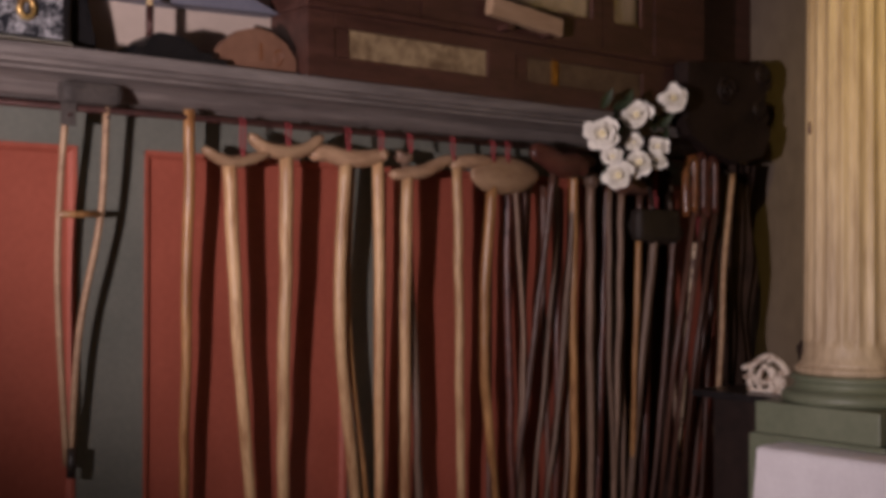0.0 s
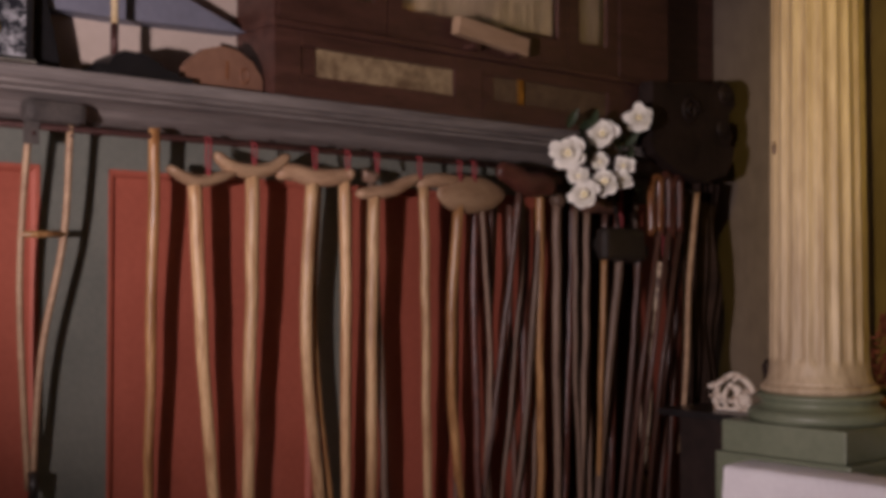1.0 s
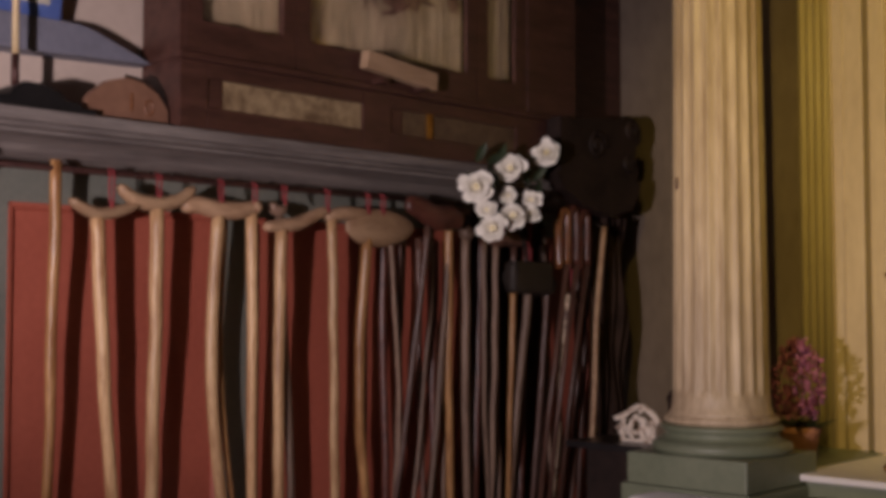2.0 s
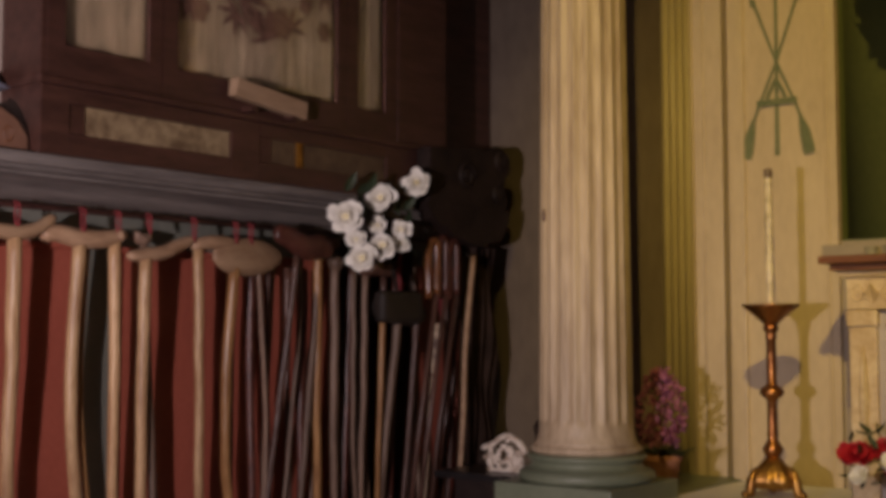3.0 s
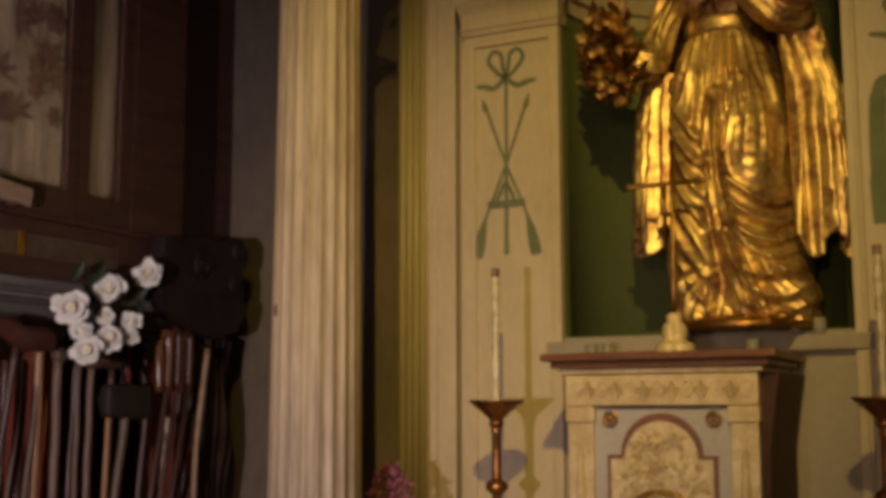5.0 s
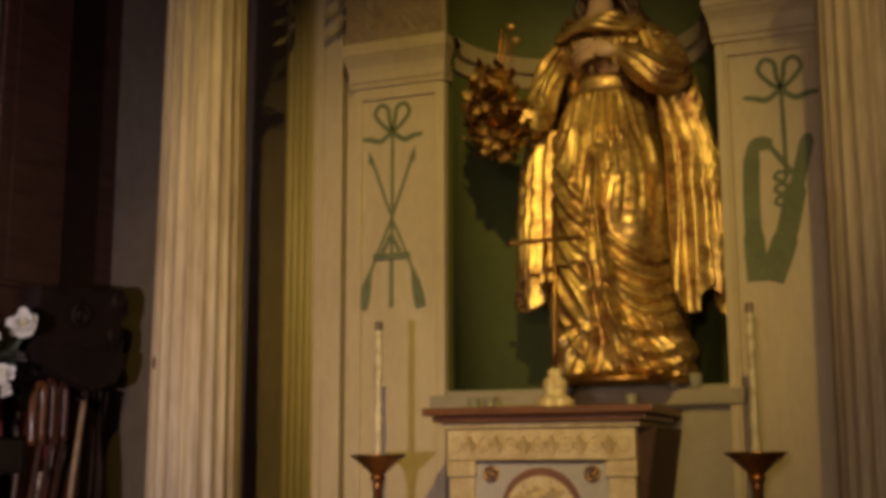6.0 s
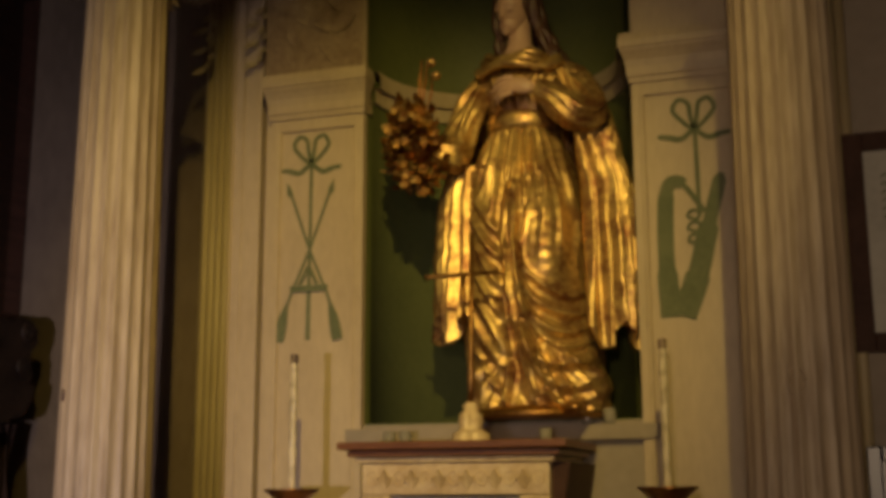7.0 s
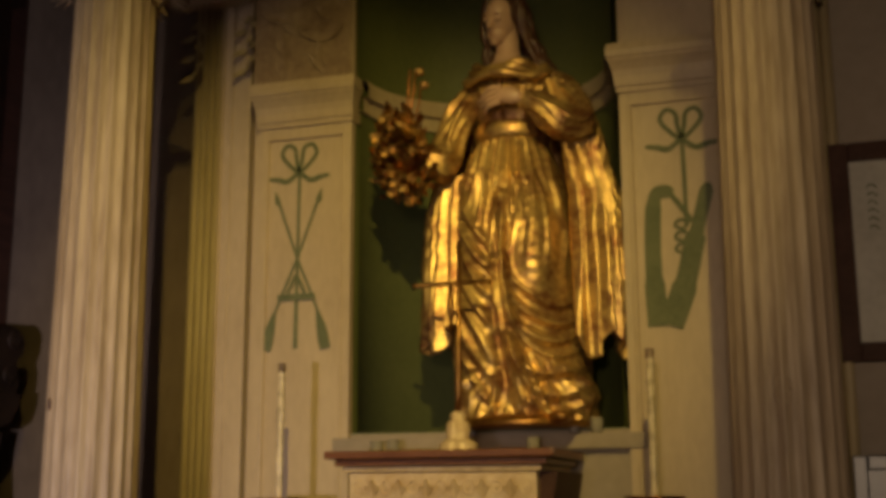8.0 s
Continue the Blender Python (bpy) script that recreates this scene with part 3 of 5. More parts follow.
def column(cx, label):
    th = thing("column", (cx, COL_Y, 1.045), label, "column", "altar columns", "structure")
    TOP = 3.64
    zs = [1.285, 1.30, 1.325, 1.345, 1.352, 1.36, 1.368, 1.378] + [1.378 + (3.60 - 1.378) * i / 12 for i in range(1, 13)] + [3.61, 3.625, TOP]
    rad = [0.178, 0.168, 0.162, 0.16] + [0.16 - 0.018 * max(0, (z - 1.345)) / 2.0 for z in zs[4:]]
    part("shaft", lathe(bmesh.new(), list(zip(rad, zs)), cx, COL_Y, 160, wob=fluted), M_COLUMN, th, "fluted shaft of worn cream painted wood", smooth=True)
    base = [(0.17, 1.287), (0.185, 1.283), (0.19, 1.272), (0.184, 1.262), (0.172, 1.256)]
    part("cream_ring", lathe(bmesh.new(), list(reversed(base)), cx, COL_Y, 48), M_COLUMN, th, smooth=True)
    base = [(0.215, 1.165), (0.228, 1.172), (0.232, 1.186), (0.226, 1.20), (0.212, 1.207), (0.197, 1.211), (0.188, 1.222), (0.187, 1.232), (0.197, 1.238), (0.203, 1.246), (0.199, 1.254), (0.186, 1.258), (0.17, 1.258)]
    part("green_torus", lathe(bmesh.new(), base, cx, COL_Y, 48), M_SAGE, th, "sage green turned base", smooth=True)
    part("plinth", one_box(cx - 0.225, cx + 0.225, COL_Y - 0.225, COL_Y + 0.225, 1.062, 1.165, 0.006), M_SAGE, th, "square sage green plinth")
    part("plinth_step", one_box(cx - 0.255, cx + 0.24, COL_Y - 0.222, COL_Y + 0.25, 0.6, 1.06, 0.01), M_SAGE, th)
    part("pedestal", one_box(cx - 0.27, cx + 0.25, COL_Y - 0.21, COL_Y + 0.27, 0.0, 0.6, 0.01), M_SAGE, th)
    bell = [(0.14, 3.63), (0.153, 3.64), (0.153, 3.655), (0.143, 3.665), (0.15, 3.74), (0.19, 3.84), (0.24, 3.90), (0.24, 3.94)]
    part("bell", lathe(bmesh.new(), bell, cx, COL_Y, 40), M_COLUMN, th, smooth=True)
    for tier, (z, n, ln) in enumerate(((3.49, 8, 0.075), (3.64, 8, 0.2))):
        for k in range(n):
            a = 2 * math.pi * (k + 0.5 * tier) / n
            out = Vector((math.cos(a), math.sin(a), 0))
            bm = bmesh.new()
            top = Vector((cx, COL_Y, z + ln)) + out * 0.175
            for j in (-2, -1, 0, 1, 2):
                side = Vector((-math.sin(a), math.cos(a), 0))
                leaf(bm, top + side * 0.022 * j, out * 0.7 + Vector((0, 0, -0.85)) + side * 0.28 * j, out, 0.105 - 0.014 * abs(j), 0.026, 0.3, n=4)
                leaf(bm, Vector((cx, COL_Y, z)) + out * 0.15 + side * 0.018 * j, Vector((0, 0, 1)) + out * 0.12 + side * 0.12 * j, out, ln, 0.03, 0.12, n=4)
            part("acanthus_leaf", bm, M_COLUMN, th)
    part("abacus", one_box(cx - 0.26, cx + 0.26, COL_Y - 0.26, COL_Y + 0.26, 3.94, 4.0, 0.01), M_COLUMN, th)
    return th


col_l = column(AXIS_X - COL_DX, "worn cream fluted column on a sage green plinth")
col_r = column(AXIS_X + COL_DX, "worn cream fluted column with a knot in its wood")
# a chip on one shaft, a knot on the other
part("chip", blob(bmesh.new(), (-2.395, 3.535, 2.06), (0.006, 0.006, 0.022), 2, 0.4), M_DARKSTICK, col_l, "dark chip in the paint")
bm = tube(bmesh.new(), [(-0.09 + 0.022 * math.cos(a), 3.514, 2.03 + 0.036 * math.sin(a)) for a in [i * math.pi / 10 for i in range(20)]], 0.005, 6)
part("knot", bm, M_COLUMN, col_r, "oval knot standing out of the wood", smooth=True)
# entablature that the columns carry
for cx in (AXIS_X - COL_DX, AXIS_X + COL_DX):
    mesh_thing("entablature_block", one_box(cx - 0.3, cx + 0.3, 3.36, 4.498, 4.004, 4.4, 0.01), M_CREAM, "plain cream entablature block over the column", "entablature", "entablature blocks", "structure")


# ---- altar table, gradine and pedestal ----
def draped(bm, x0, x1, y0, y1, z0, z1):
    """A cloth over a table: a softened top edge and a front that falls in slight folds."""
    n = int((x1 - x0) / 0.02)
    rows = []
    prof = [(y1, z1), (y0 + 0.02, z1), (y0 + 0.006, z1 - 0.005), (y0, z1 - 0.02)] + [(y0, z1 - 0.02 - (z1 - z0 - 0.02) * i / 8) for i in range(1, 9)]
    for y, z in prof:
        drop = max(0.0, z1 - 0.02 - z)
        rows.append([bm.verts.new((x0 + (x1 - x0) * i / n - (0.06 * drop if i == 0 else 0), y - drop * (0.05 + 0.06 * math.sin(i * 0.37) + 0.03 * math.sin(i * 1.13)), z + 0.002 * noise.noise(Vector((i * 0.3, y * 9, 0))))) for i in range(n + 1)])
    for a, b in zip(rows, rows[1:]):
        for i in range(n):
            bm.faces.new((a[i], a[i + 1], b[i + 1], b[i]))
    # the end that hangs over the side
    side = []
    for y in [y1 - (y1 - y0) * k / 6 for k in range(7)]:
        side.append([bm.verts.new((x0 - 0.002 - 0.03 * d * (1 + math.sin(y * 40)), y, z1 - 0.004 - (z1 - z0) * d)) for d in (0, 0.05, 0.5, 1.0)])
    for a, b in zip(side, side[1:]):
        for i in range(3):
            bm.faces.new((a[i], a[i + 1], b[i + 1], b[i]))
    return bm


altar = thing("altar_table", (AXIS_X, 3.35, 0), "wooden altar table under the white cloth", "altar")
part("front", one_box(-2.38, -0.02, 3.30, 3.432, 0.0, 1.03, 0.005), M_SAGE, altar)
part("middle", one_box(-2.05, -0.36, 3.434, 3.76, 0.0, 1.03, 0.005), M_SAGE, altar)
ob = mesh_thing("altar_cloth", draped(bmesh.new(), -2.41, 0.0, 3.27, 3.433, 0.35, 1.045), M_CLOTH, "white linen cloth that falls over the altar front", "cloth", smooth=True)
grad = thing("gradine", (AXIS_X, 4.1, 0), "raised shelf behind the altar under white linen", "shelf")
part("body", one_box(-2.08, -0.32, 3.80, 4.49, 0.0, 1.075, 0.004), M_SAGE, grad)
bm = one_box(-2.13, -0.27, 3.77, 4.495, 1.076, 1.098, 0.006)
mesh_thing("gradine_cloth", bm, M_CLOTH, "white linen runner on the raised altar shelf", "cloth")
th = thing("side_ledge", (-2.3, 4.25, 0), "sage green ledge behind the column", "ledge", kind="structure")
part("ledge_block", one_box(-2.56, -2.135, 3.92, 4.6, 0.0, 1.10, 0.006), M_SAGE, th)

PX, PY = -1.222, 4.05
ped = thing("statue_pedestal", (PX, PY, 1.1), "cream and gilt pedestal with a carved arched panel under the statue", "pedestal")
part("body", one_box(PX - 0.318, PX + 0.318, PY + 0.02, 4.494, 1.10, 1.73, 0.004), M_LILAC, ped, "lilac-grey painted body")
for s in (-1, 1):
    a, b = sorted((PX + s * 0.322, PX + s * 0.232))
    part("strip_pilaster", one_box(a, b, PY, PY + 0.03, 1.10, 1.68, 0.004), M_GILTCREAM, ped, "gilded cream strip")
    part("strip_cap", one_box(a - 0.006, b + 0.006, PY - 0.008, PY + 0.03, 1.682, 1.735, 0.005), M_GILTCREAM, ped)
    part("strip_ornament", lathe(bmesh.new(), [(0.003, 1.30), (0.014, 1.36), (0.018, 1.45), (0.012, 1.56), (0.003, 1.62)], (a + b) / 2, PY, 10), M_GILTCREAM, ped)
    bm = tube(bmesh.new(), [(PX + s * 0.176 + 0.022 * math.cos(t), PY + 0.012, 1.692 + 0.022 * math.sin(t)) for t in [i * math.pi / 9 for i in range(19)]], 0.006, 8)
    blob(bm, (PX + s * 0.176, PY + 0.014, 1.692), (0.012, 0.008, 0.012), 2)
    part("rosette", bm, M_OLDGOLD, ped, "small gilt rosette", smooth=True)
prism(bm := bmesh.new(), [(PX + 0.328, 1.10), (PX + 0.345, 1.10), (PX + 0.352, 1.60), (PX + 0.375, 1.76), (PX + 0.39, 1.842), (PX + 0.328, 1.842)], along_y, PY + 0.025, 4.49)
part("side_board", bm, M_FRAMEWOOD, ped, "dark brown unpainted side board")
# arched relief panel with a raised edge
def arch_outline(w, z0, zs, r, n=16):
    pts = [(PX - w, z0), (PX - w, zs)]
    pts += [(PX - r * math.cos(math.pi * i / n), zs + r * math.sin(math.pi * i / n)) for i in range(n + 1)]
    return pts + [(PX + w, zs), (PX + w, z0)]


def face_y(u, v, w):
    return (u, w, v)


prism(bm := bmesh.new(), arch_outline(0.186, 1.10, 1.575, 0.138), face_y, PY + 0.008, PY + 0.03)
part("panel_edge", bm, M_REDWOOD, ped, "red-brown edge of the arched panel")
prism(bm := bmesh.new(), arch_outline(0.172, 1.10, 1.562, 0.124), face_y, PY + 0.002, PY + 0.03)
part("arched_panel", bm, M_GILTCREAM, ped, "gilded arched panel")
random.seed(11)
bm = bmesh.new()
for k in range(420):
    u, v = random.uniform(-1, 1), random.uniform(0, 1)
    x, z = PX + 0.15 * u, 1.15 + 0.50 * v
    if z > 1.55 and math.hypot(x - PX, z - 1.555) > 0.105:
        continue
    a = random.uniform(0, 6.28)
    leaf(bm, (x, PY + 0.002, z), (math.cos(a), -0.1, math.sin(a)), (0, -1, 0), random.uniform(0.02, 0.05), random.uniform(0.008, 0.016), 0.4, n=3)
    if k % 3 == 0:
        blob(bm, (x, PY, z), (0.011, 0.008, 0.011), 1)
part("relief", bm, M_GILTCREAM, ped, "gilded foliage relief", smooth=True)
bm = tube(bmesh.new(), [(PX + 0.09 * math.cos(t), PY, 1.40 + 0.055 * math.sin(t)) for t in [i * math.pi / 10 for i in range(11)]], 0.012, 8)
part("inner_arch", bm, M_OLDGOLD, ped, smooth=True)
part("frieze", one_box(PX - 0.326, PX + 0.326, PY - 0.006, 4.494, 1.737, 1.842, 0.004), M_GILTCREAM, ped, "gilded carved frieze")
for k in range(13):
    x = PX - 0.29 + k * 0.0483
    bm = bmesh.new()
    if k % 2:
        leaf(bm, (x, PY - 0.006, 1.755), (0, -0.1, 1), (0, -1, 0), 0.07, 0.03, 0.2)
        leaf(bm, (x, PY - 0.006, 1.765), (0.8, -0.1, 1), (0, -1, 0), 0.045, 0.016, 0.3)
        leaf(bm, (x, PY - 0.006, 1.765), (-0.8, -0.1, 1), (0, -1, 0), 0.045, 0.016, 0.3)
    else:
        tube(bm, [(x + 0.018 * math.cos(t), PY - 0.008, 1.79 + 0.024 * math.sin(t)) for t in [i * math.pi / 6 for i in range(13)]], 0.004, 6)
        blob(bm, (x, PY - 0.008, 1.79), (0.008, 0.006, 0.012), 1)
    part("frieze_ornament", bm, M_GILTCREAM, ped)
for name, z0, z1, d, m in (("gilt_fillet", 1.843, 1.862, 0.02, M_GILTCREAM), ("lower_cornice", 1.863, 1.885, 0.042, M_REDWOOD), ("top_slab", 1.886, 1.912, 0.07, M_REDWOOD)):
    part(name, one_box(PX - 0.326 - d, PX + 0.326 + d, PY - d, 4.492, z0, z1, 0.006), m, ped)

mesh_thing("niche_sill", one_box(-1.80, -0.60, ALTAR_Y - 0.012, ALTAR_Y + 0.028, 1.93, 1.985, 0.004), M_TAUPE, "taupe sill under the niche", "sill", kind="structure")

# ---- statue: one plain mesh of robe, mantle, arms, head and bouquet ----
SX, SY = -1.085, 4.56


def lerp_table(table, z):
    for (z0, *a), (z1, *b) in zip(table, table[1:]):
        if z0 <= z <= z1:
            t = (z - z0) / (z1 - z0)
            return [u + (v - u) * t for u, v in zip(a, b)]
    return list(table[-1][1:]) if z > table[-1][0] else list(table[0][1:])


bm = bmesh.new()
# height, half width, half depth, sideways shift
ROBE = [(2.03, 0.25, 0.215, 0.045), (2.075, 0.25, 0.21, 0.042), (2.20, 0.255, 0.21, 0.03), (2.45, 0.265, 0.215, 0.012), (2.75, 0.25, 0.205, 0.0), (2.95, 0.198, 0.175, -0.004), (3.08, 0.146, 0.135, -0.006), (3.15, 0.13, 0.118, -0.006), (3.21, 0.145, 0.125, -0.004), (3.30, 0.185, 0.135, 0.0), (3.36, 0.185, 0.12, 0.0), (3.41, 0.12, 0.09, -0.005), (3.45, 0.062, 0.06, -0.012)]

# carved folds, family by family: a line on the front of the robe, its half width and its height
random.seed(77)
STROKES = []


def fold(pts, w, amp):
    j = [(x + random.uniform(-0.007, 0.007), z + random.uniform(-0.012, 0.012)) for x, z in pts]
    STROKES.append((curve2(j, 6), w * random.uniform(0.8, 1.25), amp * random.uniform(0.7, 1.2)))


for k in range(11):                      # gathers that fan out under the belt
    u = -1 + 2 * k / 10
    fold([(0.125 * u, 3.10), (0.155 * u, 2.98), (0.20 * u + 0.012 * math.sin(k * 2.1), 2.80 + 0.05 * math.sin(k * 1.7))], 0.010, 0.015)
for k in range(3):                       # long pleats over the standing leg
    x = -0.225 + 0.028 * k
    fold([(x * 0.75, 2.95), (x, 2.70), (x + 0.012, 2.42), (x + 0.02, 2.10)], 0.012, 0.017)
for k in range(7):                       # slack cloth drawn across the standing leg
    z = 2.84 - 0.095 * k
    fold([(-0.165, z + 0.02), (-0.13, z - 0.05), (-0.085, z - 0.12), (-0.03, z - 0.20)], 0.015, 0.022)
for k in range(3):                       # the main fall of cloth between the legs
    fold([(-0.03 + 0.02 * k, 2.86), (-0.022 + 0.015 * k, 2.62), (0.0 + 0.016 * k, 2.32), (0.05 + 0.035 * k, 2.06)], 0.014, 0.03)
for k in range(8):                       # swags that sweep round and under the bent knee
    z = 2.62 - 0.062 * k
    fold([(-0.005 + 0.006 * k, z + 0.10), (0.03 + 0.004 * k, z - 0.06), (0.10, z - 0.155), (0.19, z - 0.19), (0.265, z - 0.15)], 0.013, 0.021)
for k in range(5):                       # taut folds from the hip to the knee
    fold([(0.02 + 0.045 * k, 2.98 - 0.012 * k), (0.06 + 0.042 * k, 2.86), (0.045 + 0.056 * k, 2.72), (0.03 + 0.058 * k, 2.58)], 0.009, 0.009)
for k in range(6):                       # hem folds that run out to the foot
    fold([(0.05 + 0.028 * k, 2.28 - 0.01 * k), (0.09 + 0.034 * k, 2.16), (0.13 + 0.036 * k, 2.05)], 0.012, 0.022)
for k in range(4):
    fold([(-0.16 + 0.05 * k, 2.19), (-0.185 + 0.052 * k, 2.12), (-0.19 + 0.052 * k, 2.04)], 0.013, 0.02)
for k in range(7):                       # bodice drawn in to the belt
    u = -1 + 2 * k / 6
    fold([(0.16 * u, 3.35), (0.13 * u, 3.27), (0.095 * u, 3.18)], 0.010, 0.010)

NA, NZ = 400, 300
ang = np.linspace(0, 2 * math.pi, NA, endpoint=False)
zz = np.linspace(2.03, 3.45, NZ + 1)
RX, RY, DX = np.array([lerp_table(ROBE, z) for z in zz]).T
AX, ZZ = np.meshgrid(np.cos(ang), zz)
AY = np.meshgrid(np.sin(ang), zz)[0]
XX = RX[:, None] * AX + DX[:, None]
H = np.zeros_like(XX)
for line, w, amp in STROKES:
    best, sign, along = np.full_like(XX, 9.0), np.zeros_like(XX), np.zeros_like(XX)
    n = len(line) - 1
    x_lo, x_hi = min(p[0] for p in line) - 0.08, max(p[0] for p in line) + 0.08
    near = (AY < 0.2) & (XX > x_lo) & (XX < x_hi) & (ZZ > line[-1][1] - 0.12) & (ZZ < max(p[1] for p in line) + 0.12)
    px, pz = XX[near], ZZ[near]
    b, s, al = best[near], sign[near], along[near]
    for i, ((xa, za), (xb, zb)) in enumerate(zip(line, line[1:])):
        ex, ez = xb - xa, zb - za
        ll = ex * ex + ez * ez + 1e-9
        t = np.clip(((px - xa) * ex + (pz - za) * ez) / ll, 0, 1)
        ox, oz = px - xa - t * ex, pz - za - t * ez
        d = np.hypot(ox, oz)
        hit = d < b
        b = np.where(hit, d, b)
        s = np.where(hit, np.sign(ex * oz - ez * ox), s)
        al = np.where(hit, (i + t) / n, al)
    d = b * s
    taper = np.clip(np.minimum(al + 0.12, 1.12 - al) / 0.3, 0, 1)
    H[near] += amp * taper * (np.exp(-np.abs(d / w) ** 1.5) - 0.55 * np.exp(-((d + 1.9 * w) / (1.1 * w)) ** 2))
# the bent knee and thigh push smoothly through the cloth
q = ((XX - 0.115) / 0.085) ** 2 + ((ZZ - 2.66) / 0.20) ** 2
knee = np.exp(-q) * (AY < 0)
H = H * (1 - 0.55 * knee) + 0.045 * knee + 0.0022 * np.sin(ZZ * 130 + 900 * (XX - 0.12) ** 2) * np.exp(-((XX - 0.12) / 0.045) ** 2 - ((ZZ - 2.62) / 0.11) ** 2) * (AY < 0)
q = np.exp(-((XX + 0.11) / 0.08) ** 2 - ((ZZ - 2.62) / 0.30) ** 2) * (AY < 0)
H += 0.015 * q
rings = []
for i in range(NZ + 1):
    z = float(zz[i])
    row = []
    for k in range(NA):
        a = float(ang[k])
        h = float(H[i, k]) + 0.004 * noise.noise(Vector((math.cos(a) * 5, math.sin(a) * 5, z * 9)))
        h += math.exp(-((z - 2.05) / 0.07) ** 2) * 0.02 * noise.noise(Vector((math.cos(a) * 7, math.sin(a) * 7, z * 14)))
        row.append(bm.verts.new((SX + DX[i] + (RX[i] + h) * math.cos(a), SY + (RY[i] + h) * math.sin(a), z)))
    rings.append(row)
for a, b in zip(rings, rings[1:]):
    for k in range(NA):
        bm.faces.new((a[k], a[(k + 1) % NA], b[(k + 1) % NA], b[k]))
bm.faces.new(list(reversed(rings[0])))
bm.faces.new(rings[-1])

# mantle: an open shell round the back and both sides, hanging in deep pleats
SPREAD = [(2.2, 0.385), (2.6, 0.385), (2.85, 0.375), (3.0, 0.335), (3.12, 0.315), (3.25, 0.265), (3.40, 0.20)]
NM, NH = 260, 110


def mantle_point(k, t, inset):
    a = radians(-52 + 292 * k / NM)
    right = math.cos(a) > 0
    side = abs(math.cos(a))
    hem = 2.30 + 0.055 * math.sin(11 * a) + 0.12 * max(0.0, math.sin(a)) + (0.05 if not right else 0.0) * side
    top = 3.33 if right else 2.97 + 0.34 * max(0.0, math.sin(a)) ** 0.5
    z = hem + (top - hem) * t
    spread = lerp_table(SPREAD, z)[0] + (0.03 * (1 - t) if right else -0.012)
    depth = 0.26 - 0.10 * t
    wander = 0.9 * noise.noise(Vector((math.cos(a) * 1.1, math.sin(a) * 1.1 + 4, z * 1.1)))
    s = math.sin(17 * a + 2.4 * wander + 1.1 * noise.noise(Vector((a * 1.7, z * 2.6, 7))))
    f = 0.046 * ((1 - abs(s)) ** 1.2 - 0.45) * (1 - 0.35 * t) * (1 + 0.7 * noise.noise(Vector((a * 4, z * 2, 3)))) + 0.006 * math.sin(41 * a + 3 * wander + 2 * z) * (1 - 0.6 * t) - inset
    return (SX + 0.012 + (spread + f) * math.cos(a), SY + 0.02 + (depth + f) * math.sin(a), z)


shells = [[[bm.verts.new(mantle_point(k, i / NH, inset)) for k in range(NM + 1)] for i in range(NH + 1)] for inset in (0.0, 0.012)]
for rows in shells:
    for a, b in zip(rows, rows[1:]):
        for k in range(NM):
            bm.faces.new((a[k], a[k + 1], b[k + 1], b[k]))
outer, inner = shells
for k in range(NM):
    bm.faces.new((outer[0][k], outer[0][k + 1], inner[0][k + 1], inner[0][k]))
for i in range(NH):
    for k in (0, NM):
        bm.faces.new((outer[i][k], outer[i + 1][k], inner[i + 1][k], inner[i][k]))
# broad flat belt
prof = [(0.128, 3.098), (0.142, 3.102), (0.147, 3.125), (0.147, 3.15), (0.142, 3.172), (0.128, 3.176)]
lathe(bm, prof, SX - 0.006, SY - 0.004, 40, wob=lambda a, z: 1.0 - 0.07 * math.sin(a) ** 2)


def sleeve(pts, radii, seed, turns):
    """A draped sleeve with long folds that wind along the arm."""
    line = smooth_line(pts, 26)
    n, segs = len(line), 56
    prev, rings = None, []
    for i, p in enumerate(line):
        t = i / (n - 1) * (len(radii) - 1)
        j = min(int(t), len(radii) - 2)
        r = radii[j] + (radii[j + 1] - radii[j]) * (t - j)
        d = (line[min(i + 1, n - 1)] - line[max(i - 1, 0)]).normalized()
        ref = prev or Vector((0, 1, 0))
        u = (ref - d * ref.dot(d)).normalized()
        prev = u
        v = d.cross(u)
        ring = []
        for k in range(segs):
            a = 2 * math.pi * k / segs
            w = 1.4 * noise.noise(Vector((math.cos(a) + seed, math.sin(a), i * 0.035)))
            crease = 1 - abs(math.sin(3 * a + turns * i / n + w))
            fine = 1 - abs(math.sin(5 * a - 1.5 * turns * i / n + 2 * w + seed))
            ring.append(bm.verts.new(p + (u * math.cos(a) + v * math.sin(a)) * r * (0.80 + 0.26 * crease ** 1.5 + 0.10 * fine ** 2)))
        rings.append(ring)
    for a, b in zip(rings, rings[1:]):
        for k in range(segs):
            bm.faces.new((a[k], a[(k + 1) % segs], b[(k + 1) % segs], b[k]))
    bm.faces.new(list(reversed(rings[0])))
    bm.faces.new(rings[-1])


sleeve([(SX - 0.12, SY - 0.01, 3.34), (SX - 0.19, SY - 0.05, 3.24), (SX - 0.245, SY - 0.09, 3.08), (SX - 0.25, SY - 0.15, 3.0), (SX - 0.32, SY - 0.2, 3.04)], [0.058, 0.066, 0.068, 0.062, 0.04], 0, 2.6)
sleeve([(SX + 0.12, SY - 0.005, 3.34), (SX + 0.215, SY - 0.03, 3.28), (SX + 0.275, SY - 0.09, 3.15), (SX + 0.225, SY - 0.165, 3.13), (SX + 0.135, SY - 0.19, 3.20), (SX + 0.09, SY - 0.2, 3.225)], [0.058, 0.068, 0.074, 0.068, 0.05, 0.034], 2, 2.2)
